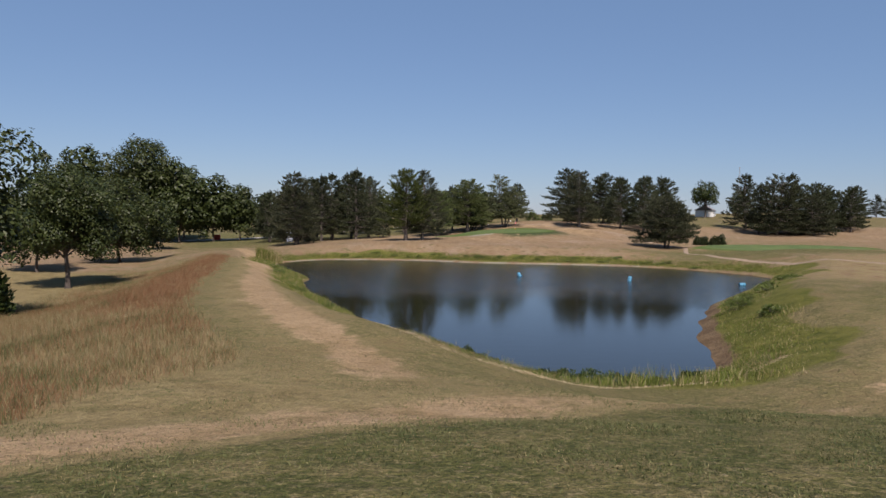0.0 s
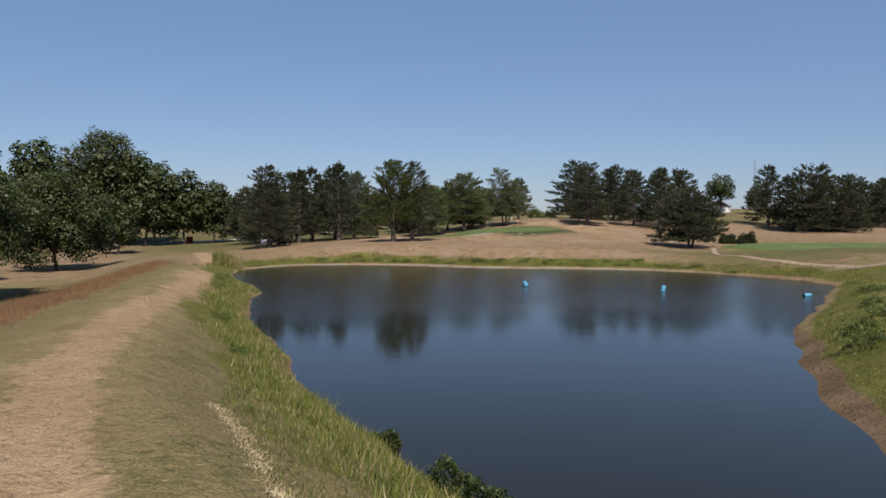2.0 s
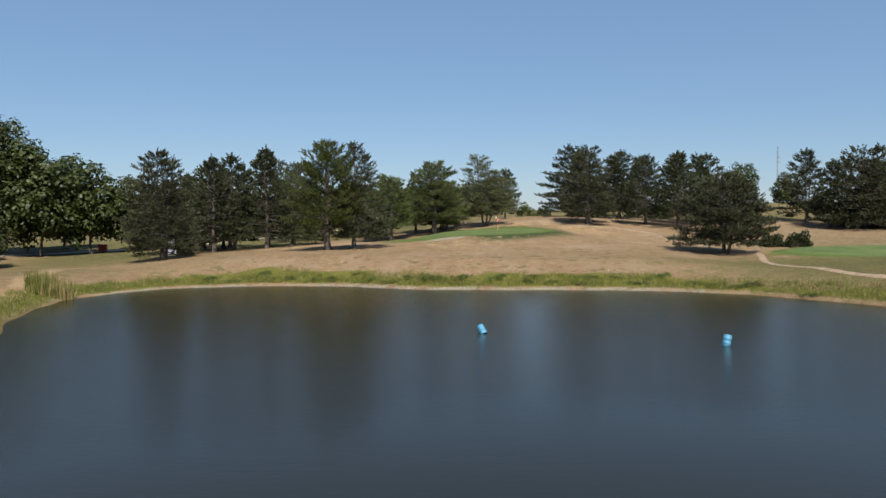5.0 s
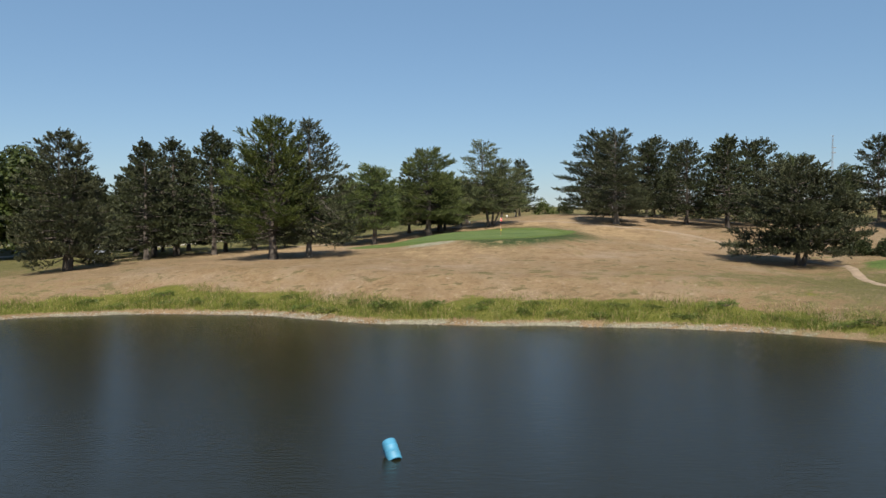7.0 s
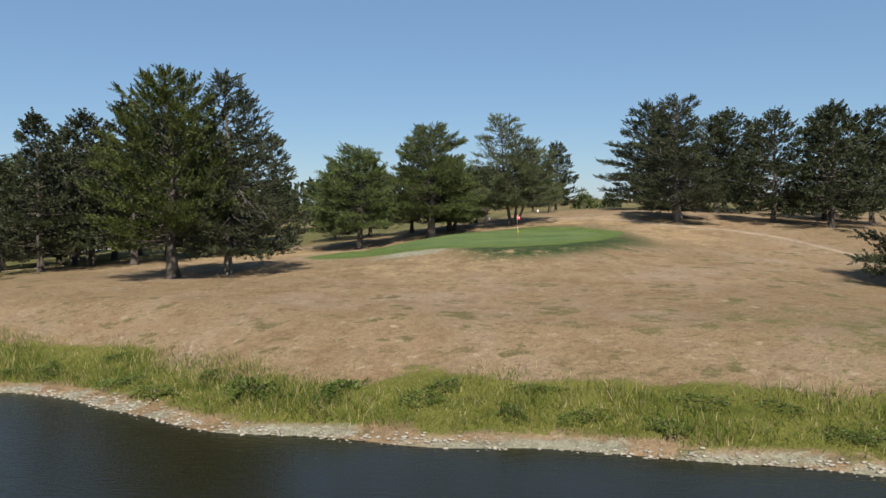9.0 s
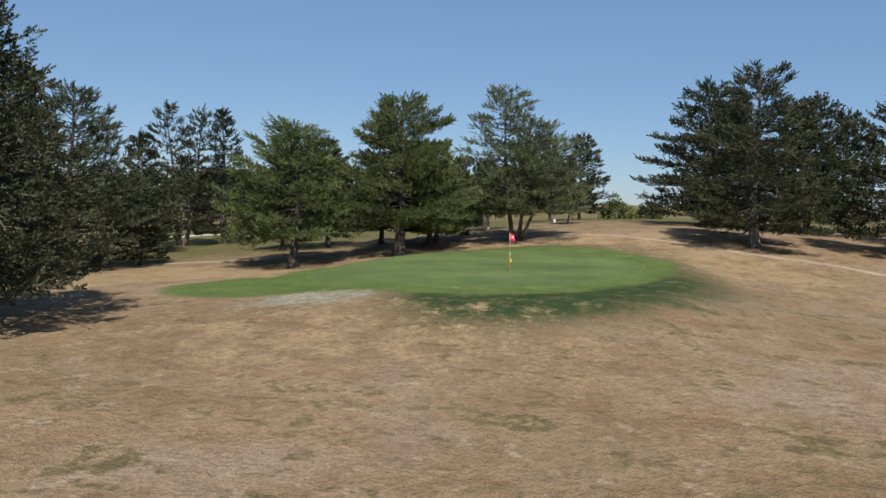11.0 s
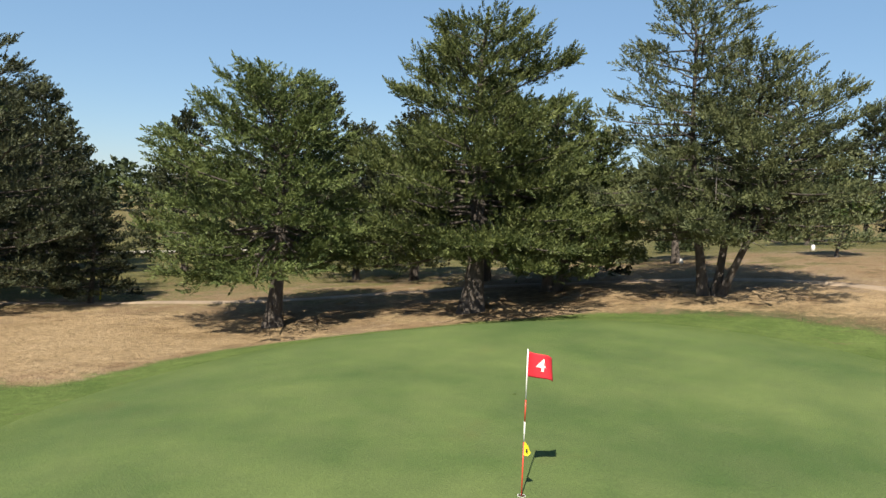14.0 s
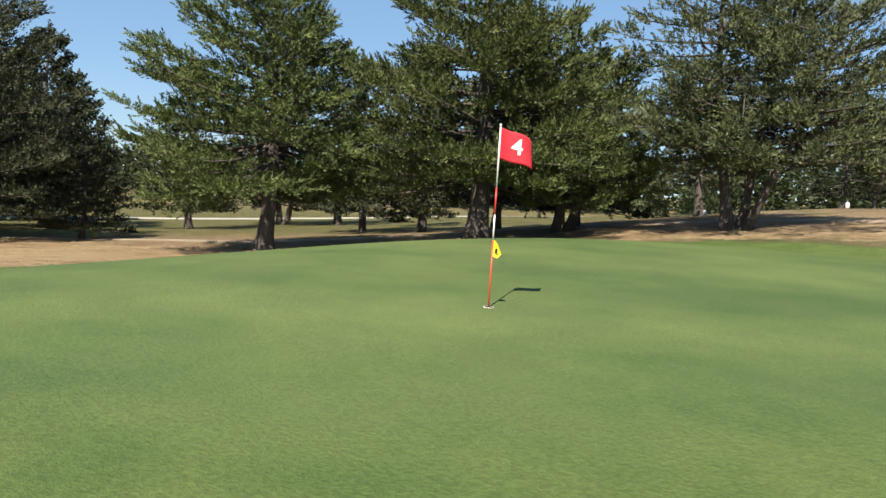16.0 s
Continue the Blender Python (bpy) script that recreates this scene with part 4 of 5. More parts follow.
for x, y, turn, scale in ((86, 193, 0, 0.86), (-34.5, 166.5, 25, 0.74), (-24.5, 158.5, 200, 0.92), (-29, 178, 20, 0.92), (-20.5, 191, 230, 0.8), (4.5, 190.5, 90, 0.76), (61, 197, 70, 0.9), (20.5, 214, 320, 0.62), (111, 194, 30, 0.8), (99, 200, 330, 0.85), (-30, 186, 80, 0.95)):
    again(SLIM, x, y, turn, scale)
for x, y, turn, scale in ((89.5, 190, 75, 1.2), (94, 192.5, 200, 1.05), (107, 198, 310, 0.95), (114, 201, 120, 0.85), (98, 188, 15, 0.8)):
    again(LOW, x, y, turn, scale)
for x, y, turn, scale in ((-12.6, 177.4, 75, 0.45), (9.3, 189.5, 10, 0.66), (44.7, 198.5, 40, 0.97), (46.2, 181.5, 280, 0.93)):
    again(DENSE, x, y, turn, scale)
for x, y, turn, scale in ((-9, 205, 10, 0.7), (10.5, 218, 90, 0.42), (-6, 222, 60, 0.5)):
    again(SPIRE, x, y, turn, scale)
# broadleaf trees below the dam
broadleaf("broadleaf_tree", -34.9, 49.5, "dark leafy tree shading the slope below the dam", 31, 17.5, 8.4, 0.2, 38000, 0.40, masses=80)
broadleaf("broadleaf_tree", -43.2, 87.1, "leafy tree with a slim bare trunk below the dam", 32, 15.6, 6.8, 3.4, 38000, 0.31, 0.3, masses=60)
broadleaf("broadleaf_tree", -52.8, 123, "bushy leafy tree with foliage to the ground", 33, 15.5, 7.8, 0.2, 27000, 0.42, masses=60)
broadleaf("broadleaf_tree", 22.4, 198.2, "small bright leafy tree behind the green", 36, 5.0, 2.3, 1.5, 5000, 0.20, 0.10, masses=26)
broadleaf("broadleaf_tree", -75.5, 188.6, "very tall dark broadleaf tree above a thicket", 34, 27.5, 12.5, 1.5, 28000, 0.7, 0.5, masses=90)
broadleaf("broadleaf_tree", 94, 254, "broadleaf tree before the white house", 37, 13.5, 6.0, 3.6, 4000, 0.6, 0.3, masses=30)
MID = broadleaf("broadleaf_tree", -65, 186, "rounded broadleaf tree in a thicket", 35, 22, 8.6, 0.4, 8000, 0.84, masses=40)
for x, y, turn, scale in ((-56, 104, 10, 0.7), (-57.5, 189, 50, 0.86), (-51.5, 192, 210, 0.74), (-46.5, 198, 110, 0.5), (-88, 178, 120, 1.15), (-60, 160, 10, 0.55), (-71, 205, 150, 1.0), (103, 246, 200, 0.5), (-80, 170, 33, 0.8), (-70, 172, 140, 0.6)):
    again(MID, x, y, turn, scale)


# ---- far woods ----
def far_woods():
    rng = np.random.default_rng(71)
    pieces = []
    line = rounded([(-330, 470), (-200, 520), (-110, 480), (-250, 240), (-170, 275), (-115, 305), (-80, 340), (-40, 345), (5, 390), (25, 396)], False, 3)
    nearer = rounded([(-75, 318), (-40, 338), (-8, 352), (12, 362), (30, 380)], False, 2)
    for (ax, ay), (bx, by) in list(zip(line[:-1], line[1:])) + list(zip(nearer[:-1], nearer[1:])):
        length = math.hypot(bx - ax, by - ay)
        for _ in range(max(2, int(length / 1.7))):
            f = rng.uniform()
            x, y = ax + (bx - ax) * f + rng.normal() * 5, ay + (by - ay) * f + rng.normal() * 5
            h, r = rng.uniform(8, 14), rng.uniform(2.5, 4.2)
            n = 75
            u = rng.uniform(0, 1, n) ** 0.8
            a = rng.uniform(0, 6.283, n)
            out = r * (1 - u) ** 0.6 * rng.uniform(0.5, 1.05, n)
            at = np.stack([x + np.cos(a) * out, y + np.sin(a) * out, height_at(x, y) + 0.3 + u * h], 1)
            way = np.stack([np.cos(a), np.sin(a), 0.3 + 0 * a], 1)
            pieces.append(slivers(rng, at, way, 2.1, 1.1, 0.2, 0.6))
    v, f = joined(pieces)
    thing("far_woods", np_mesh("far_woods", v, f), WOODS, "hazy dark line of woods beyond the fields", "woods", "stuff")


far_woods()


# ---- grass ----
def blades(name, x, y, tall, width, material, label, seed, lean=0.35):
    """Upright blades of grass rooted at the given places."""
    rng = np.random.default_rng(seed)
    n = len(x)
    at = np.stack([x, y, land(x, y) - 0.03], 1)
    a = rng.uniform(0, 6.283, n)
    side = np.stack([np.cos(a), np.sin(a), 0 * a], 1) * (width * rng.uniform(0.6, 1.3, n))[:, None]
    tip = at + np.stack([rng.normal(size=n) * lean * tall, rng.normal(size=n) * lean * tall, tall], 1)
    v = np.stack([at - side, at + side, tip], 1).reshape(-1, 3)
    thing(name, np_mesh(name, v, np.arange(3 * n).reshape(n, 3)), material, label, "grass", "stuff")


def scattered(rng, n, x0, x1, y0, y1, chance):
    x, y = rng.uniform(x0, x1, n), rng.uniform(y0, y1, n)
    keep = rng.uniform(size=n) < chance(x, y)
    return x[keep], y[keep]


rng = np.random.default_rng(5)


def bank_chance(x, y):
    s = from_shore(x, y)
    return ease(0.5, 1.6, s) * (1 - ease(1.8, 4.0, s + wavy(x, y, 5, 0.9) - 1.5 * ease(8, 14, x) * (1 - ease(86, 98, y)))) * (0.6 + 0.5 * wavy(x, y, 1.6, 0.2))


def along_shore(n, reach):
    """Places strewn along the water's edge, up to reach metres from it."""
    p = np.array(SHORELINE)
    before, after = np.roll(p, 1, 0), np.roll(p, -1, 0)
    out = np.stack([before[:, 1] - after[:, 1], after[:, 0] - before[:, 0]], 1)
    out /= np.linalg.norm(out, axis=1)[:, None]
    length = np.linalg.norm(after - p, axis=1)
    k = rng.choice(len(p), n, p=length / length.sum())
    f = rng.uniform(size=(n, 1))
    at = p[k] * (1 - f) + after[k] * f + (out[k] * (1 - f) + np.roll(out, -1, 0)[k] * f) * rng.uniform(0, reach, (n, 1))
    return at[:, 0], at[:, 1]


x, y = along_shore(280000, 6.5)
keep = rng.uniform(size=len(x)) < bank_chance(x, y)
x, y = x[keep], y[keep]
clump = 0.5 + 0.5 * wavy(x, y, 2.8, 0.5)
tall = (0.10 + 0.50 * clump ** 1.5 + 0.2 * (1 - ease(36, 46, y)) * ease(-1, 3, x) * (1 - ease(13, 17, x))) * rng.uniform(0.5, 1.3, len(x))
rx, ry = along_shore(210000, 2.4)
sr = from_shore(rx, ry)
keep = (ry < 46) & (rx > -5) & (rx < 14.5) & (sr > -0.2) & (sr < 1.5 + 0.4 * wavy(rx, ry, 2, 0.2)) & (rng.uniform(size=len(rx)) < 0.75 + 0.6 * wavy(rx, ry, 1.3, 0.7))
x, y = np.concatenate([x, rx[keep]]), np.concatenate([y, ry[keep]])
tall = np.concatenate([tall, (0.36 + 0.22 * wavy(rx[keep], ry[keep], 2.2, 0.6)) * rng.uniform(0.5, 1.2, keep.sum()) * (1 - 0.5 * ease(44, 60, ry[keep]))])
fx, fy = along_shore(260000, 7.0)
sf = from_shore(fx, fy)
keep = (fy > 109 - 7 * (fx > 30)) & (sf > 0.7) & (rng.uniform(size=len(fx)) < (1 - ease(3.2, 5.4, sf + 0.8 * wavy(fx, fy, 4, 0.9))) * (0.75 + 0.5 * wavy(fx, fy, 1.4, 0.2)))
x, y = np.concatenate([x, fx[keep]]), np.concatenate([y, fy[keep]])
tall = np.concatenate([tall, (0.26 + 0.30 * np.clip(wavy(fx[keep], fy[keep], 1.9, 0.6) + 0.5 * wavy(fx[keep], fy[keep], 0.8, 1.6), -0.5, 1)) * rng.uniform(0.5, 1.3, keep.sum())])
fx, fy = along_shore(150000, 4.0)
sf = from_shore(fx, fy)
keep = (fy > 38) & (fy < 112) & (fx < 4) & (sf > 0.15) & (rng.uniform(size=len(fx)) < (1 - ease(1.4, 3.4, sf + 0.9 * wavy(fx, fy, 3, 0.9))) * (0.8 + 0.5 * wavy(fx, fy, 1.2, 0.2)))
x, y = np.concatenate([x, fx[keep]]), np.concatenate([y, fy[keep]])
tall = np.concatenate([tall, (0.24 + 0.16 * wavy(fx[keep], fy[keep], 1.7, 0.6)) * rng.uniform(0.5, 1.3, keep.sum())])
tall = tall * (1 - 0.5 * ease(12, 17, x) * (1 - ease(84, 98, y)))
dry = rng.uniform(size=len(x)) < 0.14 + 0.30 * ease(3.0, 5.5, from_shore(x, y))
bare = (x > 14) & (y < 60) & (from_shore(x, y) < 0.9 + 0.4 * wavy(x, y, 2, 0.3))
x, y, tall, dry = x[~bare], y[~bare], tall[~bare], dry[~bare]
blades("bank_grass", x[~dry], y[~dry], tall[~dry], 0.016, REED, "lush green reedy grass round the pond's edge", 6, 0.45)
blades("bank_straw", x[dry], y[dry], tall[dry] * 1.1, 0.02, STRAW, "dry straw among the bank grass", 7)


def dam_chance(x, y):
    return rough_ground(x, y) * (1 - 0.62 * ease(32, 70, y))


x, y = scattered(rng, 760000, -45, 0, 8, 112, dam_chance)
d, _ = to_line(x, y, CREST)
ridge = ease(28, 44, y) * (1 - ease(6, 10, d))
red = rng.uniform(size=len(x)) < 0.22 + 0.75 * ridge + 0.35 * ease(0.1, 0.5, wavy(x, y, 4, 0.7)) * (1 - ridge)
green = ~red & (rng.uniform(size=len(x)) < 0.30 + 0.55 * ease(-0.1, 0.35, wavy(x, y, 5, 0.1)))
straw = ~red & ~green
tall = (0.22 + 0.24 * (0.5 + 0.5 * wavy(x, y, 2.5, 1.5))) * rng.uniform(0.6, 1.3, len(x))
blades("rough_grass", x[red], y[red], tall[red] * 1.1, 0.0075, RUST, "tall rust-red seeding grass on the dam's shoulder", 8)
blades("rough_grass", x[green], y[green], tall[green], 0.0075, LAWN, "tall olive grass on the dam's slope", 9)
blades("rough_grass", x[straw], y[straw], tall[straw], 0.006, STRAW, "tall straw-coloured dry grass on the dam's slope", 10)

x, y = scattered(rng, 290000, -13, 22, 7, 30, lambda x, y: (1 - ease(20, 31, y)) * (1 - rough_ground(x, y)) * (0.5 + 0.5 * (1 - ease(-0.8, 0.6, y - (12.6 + 0.68 * x)))) * (from_shore(x, y) > 3.5))
pick = rng.uniform(size=len(x)) < 0.84 - 0.4 * ease(-0.8, 0.6, y - (12.6 + 0.68 * x))
tall = rng.uniform(0.035, 0.075, len(x)) * (1 + 0.5 * wavy(x, y, 1.2, 0.4))
blades("mown_grass", x[pick], y[pick], tall[pick], 0.015, LAWN, "short mown lawn grass, green and brown", 11, 0.7)
blades("mown_grass", x[~pick], y[~pick], tall[~pick] * 0.8, 0.008, STRAW, "short dry lawn grass", 12, 0.7)


# longer grass between the mown edge and the reeds, and the trodden straw along that edge
RIMLINE = rounded(RIM, False, 2)
inner = RIMLINE + [(17, 45), (-6, 48)]
x, y = scattered(rng, 90000, -5, 17, 24, 44, lambda x, y: within(x, y, inner) * (from_shore(x, y) > 0.8) * (0.75 + 0.4 * wavy(x, y, 1.5, 0.3)))
tall = (0.16 + 0.10 * wavy(x, y, 1.8, 0.9)) * rng.uniform(0.5, 1.3, len(x))
mix = rng.uniform(size=len(x)) + 0.25 * wavy(x, y, 3.0, 1.2)
blades("bank_fringe", x[mix < 0.4], y[mix < 0.4], tall[mix < 0.4], 0.014, REED, "yellow-green fringe of uncut grass on the pond bank", 13)
blades("bank_fringe", x[mix >= 0.7], y[mix >= 0.7], tall[mix >= 0.7], 0.012, STRAW, "straw in the uncut fringe of the pond bank", 14)
mid = (mix >= 0.4) & (mix < 0.7)
blades("bank_fringe", x[mid], y[mid], tall[mid], 0.014, LAWN, "olive uncut grass on the pond bank", 15)
p = np.array(RIMLINE)
k = rng.integers(0, len(p) - 1, 16000)
f = rng.uniform(size=(16000, 1))
at = p[k] * (1 - f) + p[k + 1] * f + rng.normal(size=(16000, 2)) * 0.15
blades("cut_straw", at[:, 0], at[:, 1], rng.uniform(0.02, 0.07, 16000), 0.024, PALE_STRAW, "pale line of cut straw along the mown edge", 16, 1.2)


# ---- small plants ----
def bush(name, x, y, size, tall, leaves, material, label, seed, leaf=0.22, category="bush"):
    rng = np.random.default_rng(seed)
    d = rng.normal(size=(leaves, 3))
    d[:, 2] = np.abs(d[:, 2])
    d /= np.linalg.norm(d, axis=1)[:, None]
    lump = 1 + 0.18 * np.sin(d[:, 0] * 5 + seed) + 0.18 * np.sin(d[:, 1] * 6 + d[:, 2] * 4)
    at = d * (lump * rng.uniform(0.45, 1.0, leaves) ** 0.5)[:, None] * np.array([size, size, tall])
    root = tagged(new(name), label, category)
    root.matrix_world = pose(x, y, height_at(x, y) - 0.03)
    stems = [tube(np.array([[0, 0, 0], [math.cos(a) * size * 0.3, math.sin(a) * size * 0.3, tall * 0.4], [math.cos(a) * size * 0.55, math.sin(a) * size * 0.55, tall * 0.75]]),
                  [0.03, 0.02, 0.01], 5) for a in np.arange(7) * 0.9]
    part("branching", np_mesh("branching", *joined(stems)), BARK, root)
    part("foliage", np_mesh("foliage", *slivers(rng, at, d, leaf, leaf * 0.55, 0.1, 0.8)), material, root)
    return root


for i, (x, y, size, tall) in enumerate(((56.2, 153.4, 1.35, 1.7), (59.2, 151.6, 1.5, 2.0))):
    bush("round_bush", x, y, size, tall, 2600, WOODS, "dense rounded shrub on dry turf", 80 + i, 0.28)
bush("round_bush", 29.5, 222, 2.2, 2.4, 1800, CEDAR, "rounded juniper shrub on the rise", 84, 0.35)
bush("round_bush", 34, 226, 1.6, 1.7, 1200, WOODS, "rounded shrub on the rise", 85, 0.35)
bush("round_bush", 10.8, 199, 0.95, 1.1, 1200, CEDAR_BLUE, "small grey-green juniper shrub", 87, 0.2)
# bushes added to carry the leftmost crown's darkness to the ground, placed for the view
for x, y, size, tall in ((-31.2, 51.5, 2.2, 3.4), (-31.0, 47.8, 2.2, 3.8), (-34.5, 54.5, 2.8, 3.6)):
    bush("undergrowth_bush", x, y, size, tall, 2600, BROADLEAF, "added dark leafy bush filling out the foot of the leftmost tree", int(100 - x), 0.36)
bush("round_bush", 12, 207, 1.3, 1.5, 1000, WOODS, "small shrub behind the cedars", 86, 0.3)
for i, (x, y, size, tall) in enumerate(((2.5, 36.7, 0.7, 0.8), (3.3, 35.7, 0.6, 0.7), (4.4, 34.9, 0.5, 0.5), (5.6, 33.9, 0.6, 0.55), (6.5, 33.2, 0.85, 0.6), (7.7, 32.7, 0.95, 0.65), (8.8, 32.4, 0.9, 0.6), (9.8, 32.6, 0.8, 0.6),
                                       (10.9, 33.0, 0.5, 0.5), (12.6, 33.8, 0.5, 0.55), (0.6, 41.2, 0.5, 0.5), (22.5, 52, 1.1, 0.7), (24.5, 56, 1.0, 0.6), (22, 46, 0.9, 0.5))):
    bush("weed_clump", x, y, size, tall, 1300, NETTLE if y < 42 else WEED, "dark leafy weeds at the water's edge" if y < 42 else "leafy green weeds on the pond bank", 90 + i, 0.11, "weeds")
WEEDS = bush("weed_clump", 8, 123.4, 0.9, 0.55, 620, WEED, "leafy green weeds on the pond bank", 110, 0.14, "weeds")
place = random.Random(9)
for i in range(34):
    x = -16 + 58 * (i + place.random()) / 34
    y = float(np.interp(x, (-14.5, -8, -2, 2.5, 6.5, 13, 24, 32, 38, 44), (125.4, 126, 125.4, 123.6, 121.3, 120.3, 119.2, 117.6, 112.5, 104))) + 1.4 + 2.3 * place.random()
    c = copy_thing(WEEDS, pose(x, y, height_at(x, y) - 0.05, 0, 0, 360 * place.random()) @ Matrix.Diagonal((0.5 + 0.8 * place.random(), 0.5 + 0.6 * place.random(), 0.3 + 0.45 * place.random(), 1)))
for x, y, size in ((-10.5, 60.5, 0.8), (-13, 69, 0.7), (-16.5, 80, 0.9), (-18.5, 88, 1.0), (-20, 93.5, 0.9), (-6.5, 49.5, 0.7), (36, 72, 1.1), (38, 78, 1.2), (30, 64, 1.0), (27, 58, 1.1)):
    copy_thing(WEEDS, pose(x, y, height_at(x, y) - 0.05, 0, 0, 50 * size * 7) @ Matrix.Diagonal((size, size, size * 0.8, 1)))


# ---- things on the course ----
RED_PAINT = plain("red_paint", (0.508, 0.041, 0.025), 0.4, 0, 0.1)
WHITE_PAINT = plain("white_paint", (0.672, 0.656, 0.623), 0.45, 0, 0.06)
RED_CLOTH = plain("red_cloth", (0.541, 0.015, 0.029), 0.8, 0, 0.12, 6.0)
YELLOW_CLOTH = plain("yellow_cloth", (0.656, 0.590, 0.025), 0.7, 0, 0.12)
BLUE_PLASTIC = plain("blue_plastic", (0.040, 0.175, 0.285), 0.6, 0, 0.18, 3.0)
BLACK_PLASTIC = plain("black_plastic", (0.016, 0.016, 0.018), 0.5)
GREY_PLASTIC = plain("grey_plastic", (0.17, 0.19, 0.235), 0.5, 0, 0.12, 2.0)
PALE_PLASTIC = plain("pale_plastic", (0.426, 0.443, 0.459), 0.45, 0, 0.06)
STEEL = plain("galvanised_steel", (0.369, 0.377, 0.394), 0.45, 0.9, 0.15)
CUP_SHADE = plain("cup_shade", (0.041, 0.029, 0.016), 0.95)
SIDING = plain("white_siding", (0.640, 0.640, 0.623), 0.6, 0, 0.06)
SHINGLE = plain("grey_shingles", (0.131, 0.123, 0.123), 0.9, 0, 0.2)
GLASS_DARK = plain("window_glass", (0.025, 0.029, 0.033), 0.08, 0, 0.1, 2.0, 0.0)


def lathe(profile, sides=24):
    """A bmesh turned round the z axis from pairs of radius and height."""
    bm = bmesh.new()
    rings = []
    for r, z in profile:
        if r < 1e-5:
            rings.append([bm.verts.new((0, 0, z))])
        else:
            rings.append([bm.verts.new((r * math.cos(a * math.tau / sides), r * math.sin(a * math.tau / sides), z)) for a in range(sides)])
    for lo, hi in zip(rings[:-1], rings[1:]):
        for a in range(sides):
            b = (a + 1) % sides
            corners = [lo[a % len(lo)], lo[b % len(lo)], hi[b % len(hi)], hi[a % len(hi)]]
            unique = list(dict.fromkeys(corners))
            if len(unique) > 2:
                bm.faces.new(unique)
    for f in bm.faces:
        f.smooth = True
    return bm


def block(w, d, h, x=0, y=0, z=0, bevel=0.01):
    """A bevelled box whose foot stands at z."""
    bm = bmesh.new()
    bmesh.ops.create_cube(bm, size=1, matrix=Matrix.Translation((x, y, z + h / 2)) @ Matrix.Diagonal((w, d, h, 1)))
    if bevel:
        bmesh.ops.bevel(bm, geom=bm.edges[:], offset=bevel, segments=2, affect="EDGES")
    return bm


def flagstick():
    x, y = 17.955, 162.04
    z = height_at(x, y) + 0.02
    root = tagged(new("flagstick"), "red and white banded golf flagstick with a red flag", "flagstick")
    root.matrix_world = pose(x, y, z) @ pose(0, 0, 0, -4.2, -2.0, 0)
    tall = 2.13
    for lo, hi, paint, what in ((-0.08, 0.79, RED_PAINT, "red"), (0.79, 1.09, WHITE_PAINT, "white"), (1.09, 1.41, RED_PAINT, "red"), (1.41, 2.13, WHITE_PAINT, "white")):
        part("pole_band", lathe([(0, lo), (0.0095, lo), (0.0095, hi), (0, hi)], 12), paint, root, what + " painted band of the pole")
    part("cap", lathe([(0, tall), (0.013, tall), (0.013, tall + 0.02), (0.008, tall + 0.03), (0, tall + 0.032)], 12), WHITE_PAINT, root)

    def cloth(u, v):
        """A place on the flag: u from the pole outwards, v from its foot upwards, both 0 to 1."""
        out = 0.46 * u
        sway = 0.045 * math.sin(u * 6.0 + v * 1.2) * u ** 0.6
        sag = -0.13 * u ** 1.3 - 0.03 * math.sin(u * 5 + 1) * u
        return Vector((0.57 * out - 0.82 * sway + 0.006, 0.82 * out + 0.57 * sway, tall - 0.375 + 0.37 * v + sag * (0.75 + 0.25 * v)))

    n, k = 22, 14
    verts = [cloth(i / n, j / k) for j in range(k + 1) for i in range(n + 1)]
    faces = [(j * (n + 1) + i, j * (n + 1) + i + 1, (j + 1) * (n + 1) + i + 1, (j + 1) * (n + 1) + i) for j in range(k) for i in range(n)]
    flag = part("flag", np_mesh("flag", verts, faces, True), RED_CLOTH, root, "red cloth flag")
    flag.modifiers.new("thickness", "SOLIDIFY").thickness = 0.003
    text = bpy.data.curves.new("number", "FONT")
    text.body, text.size, text.align_x, text.align_y = "4", 0.27, "CENTER", "CENTER"
    text.resolution_u = 6
    text.offset = 0.004
    writer = bpy.data.objects.new("number", text)
    flat = bpy.data.meshes.new_from_object(writer)
    bpy.data.objects.remove(writer)
    both = []
    for face in (1, -1):
        b2 = bmesh.new()
        b2.from_mesh(flat)
        bmesh.ops.subdivide_edges(b2, edges=b2.edges[:], cuts=1)
        for p in b2.verts:
            u, v = 0.50 + p.co.x / 0.46, 0.52 + p.co.y / 0.37
            here = cloth(u, v)
            across = (cloth(u + 0.01, v) - here).cross(cloth(u, v + 0.01) - here).normalized()
            p.co = here + across * 0.006 * face
        both.append(b2)
    m0, m1 = bpy.data.meshes.new("number"), bpy.data.meshes.new("number_back")
    both[0].to_mesh(m0)
    both[1].to_mesh(m1)
    part("number", m0, WHITE_PAINT, flag, "white number 4")
    part("number", m1, WHITE_PAINT, flag, "white number 4")
    b3 = bmesh.new()
    ring = [b3.verts.new(c) for c in ((0.008, 0, 0.60), (0.05, 0.045, 0.58), (0.095, 0.05, 0.63), (0.06, 0.02, 0.74), (0.012, 0, 0.80))]
    centre = b3.verts.new((0.04, 0.05, 0.67))
    for i in range(5):
        b3.faces.new((ring[i], ring[(i + 1) % 5], centre))
    pennant = part("pennant", b3, YELLOW_CLOTH, root, "small yellow pennant")
    pennant.modifiers.new("thickness", "SOLIDIFY").thickness = 0.003
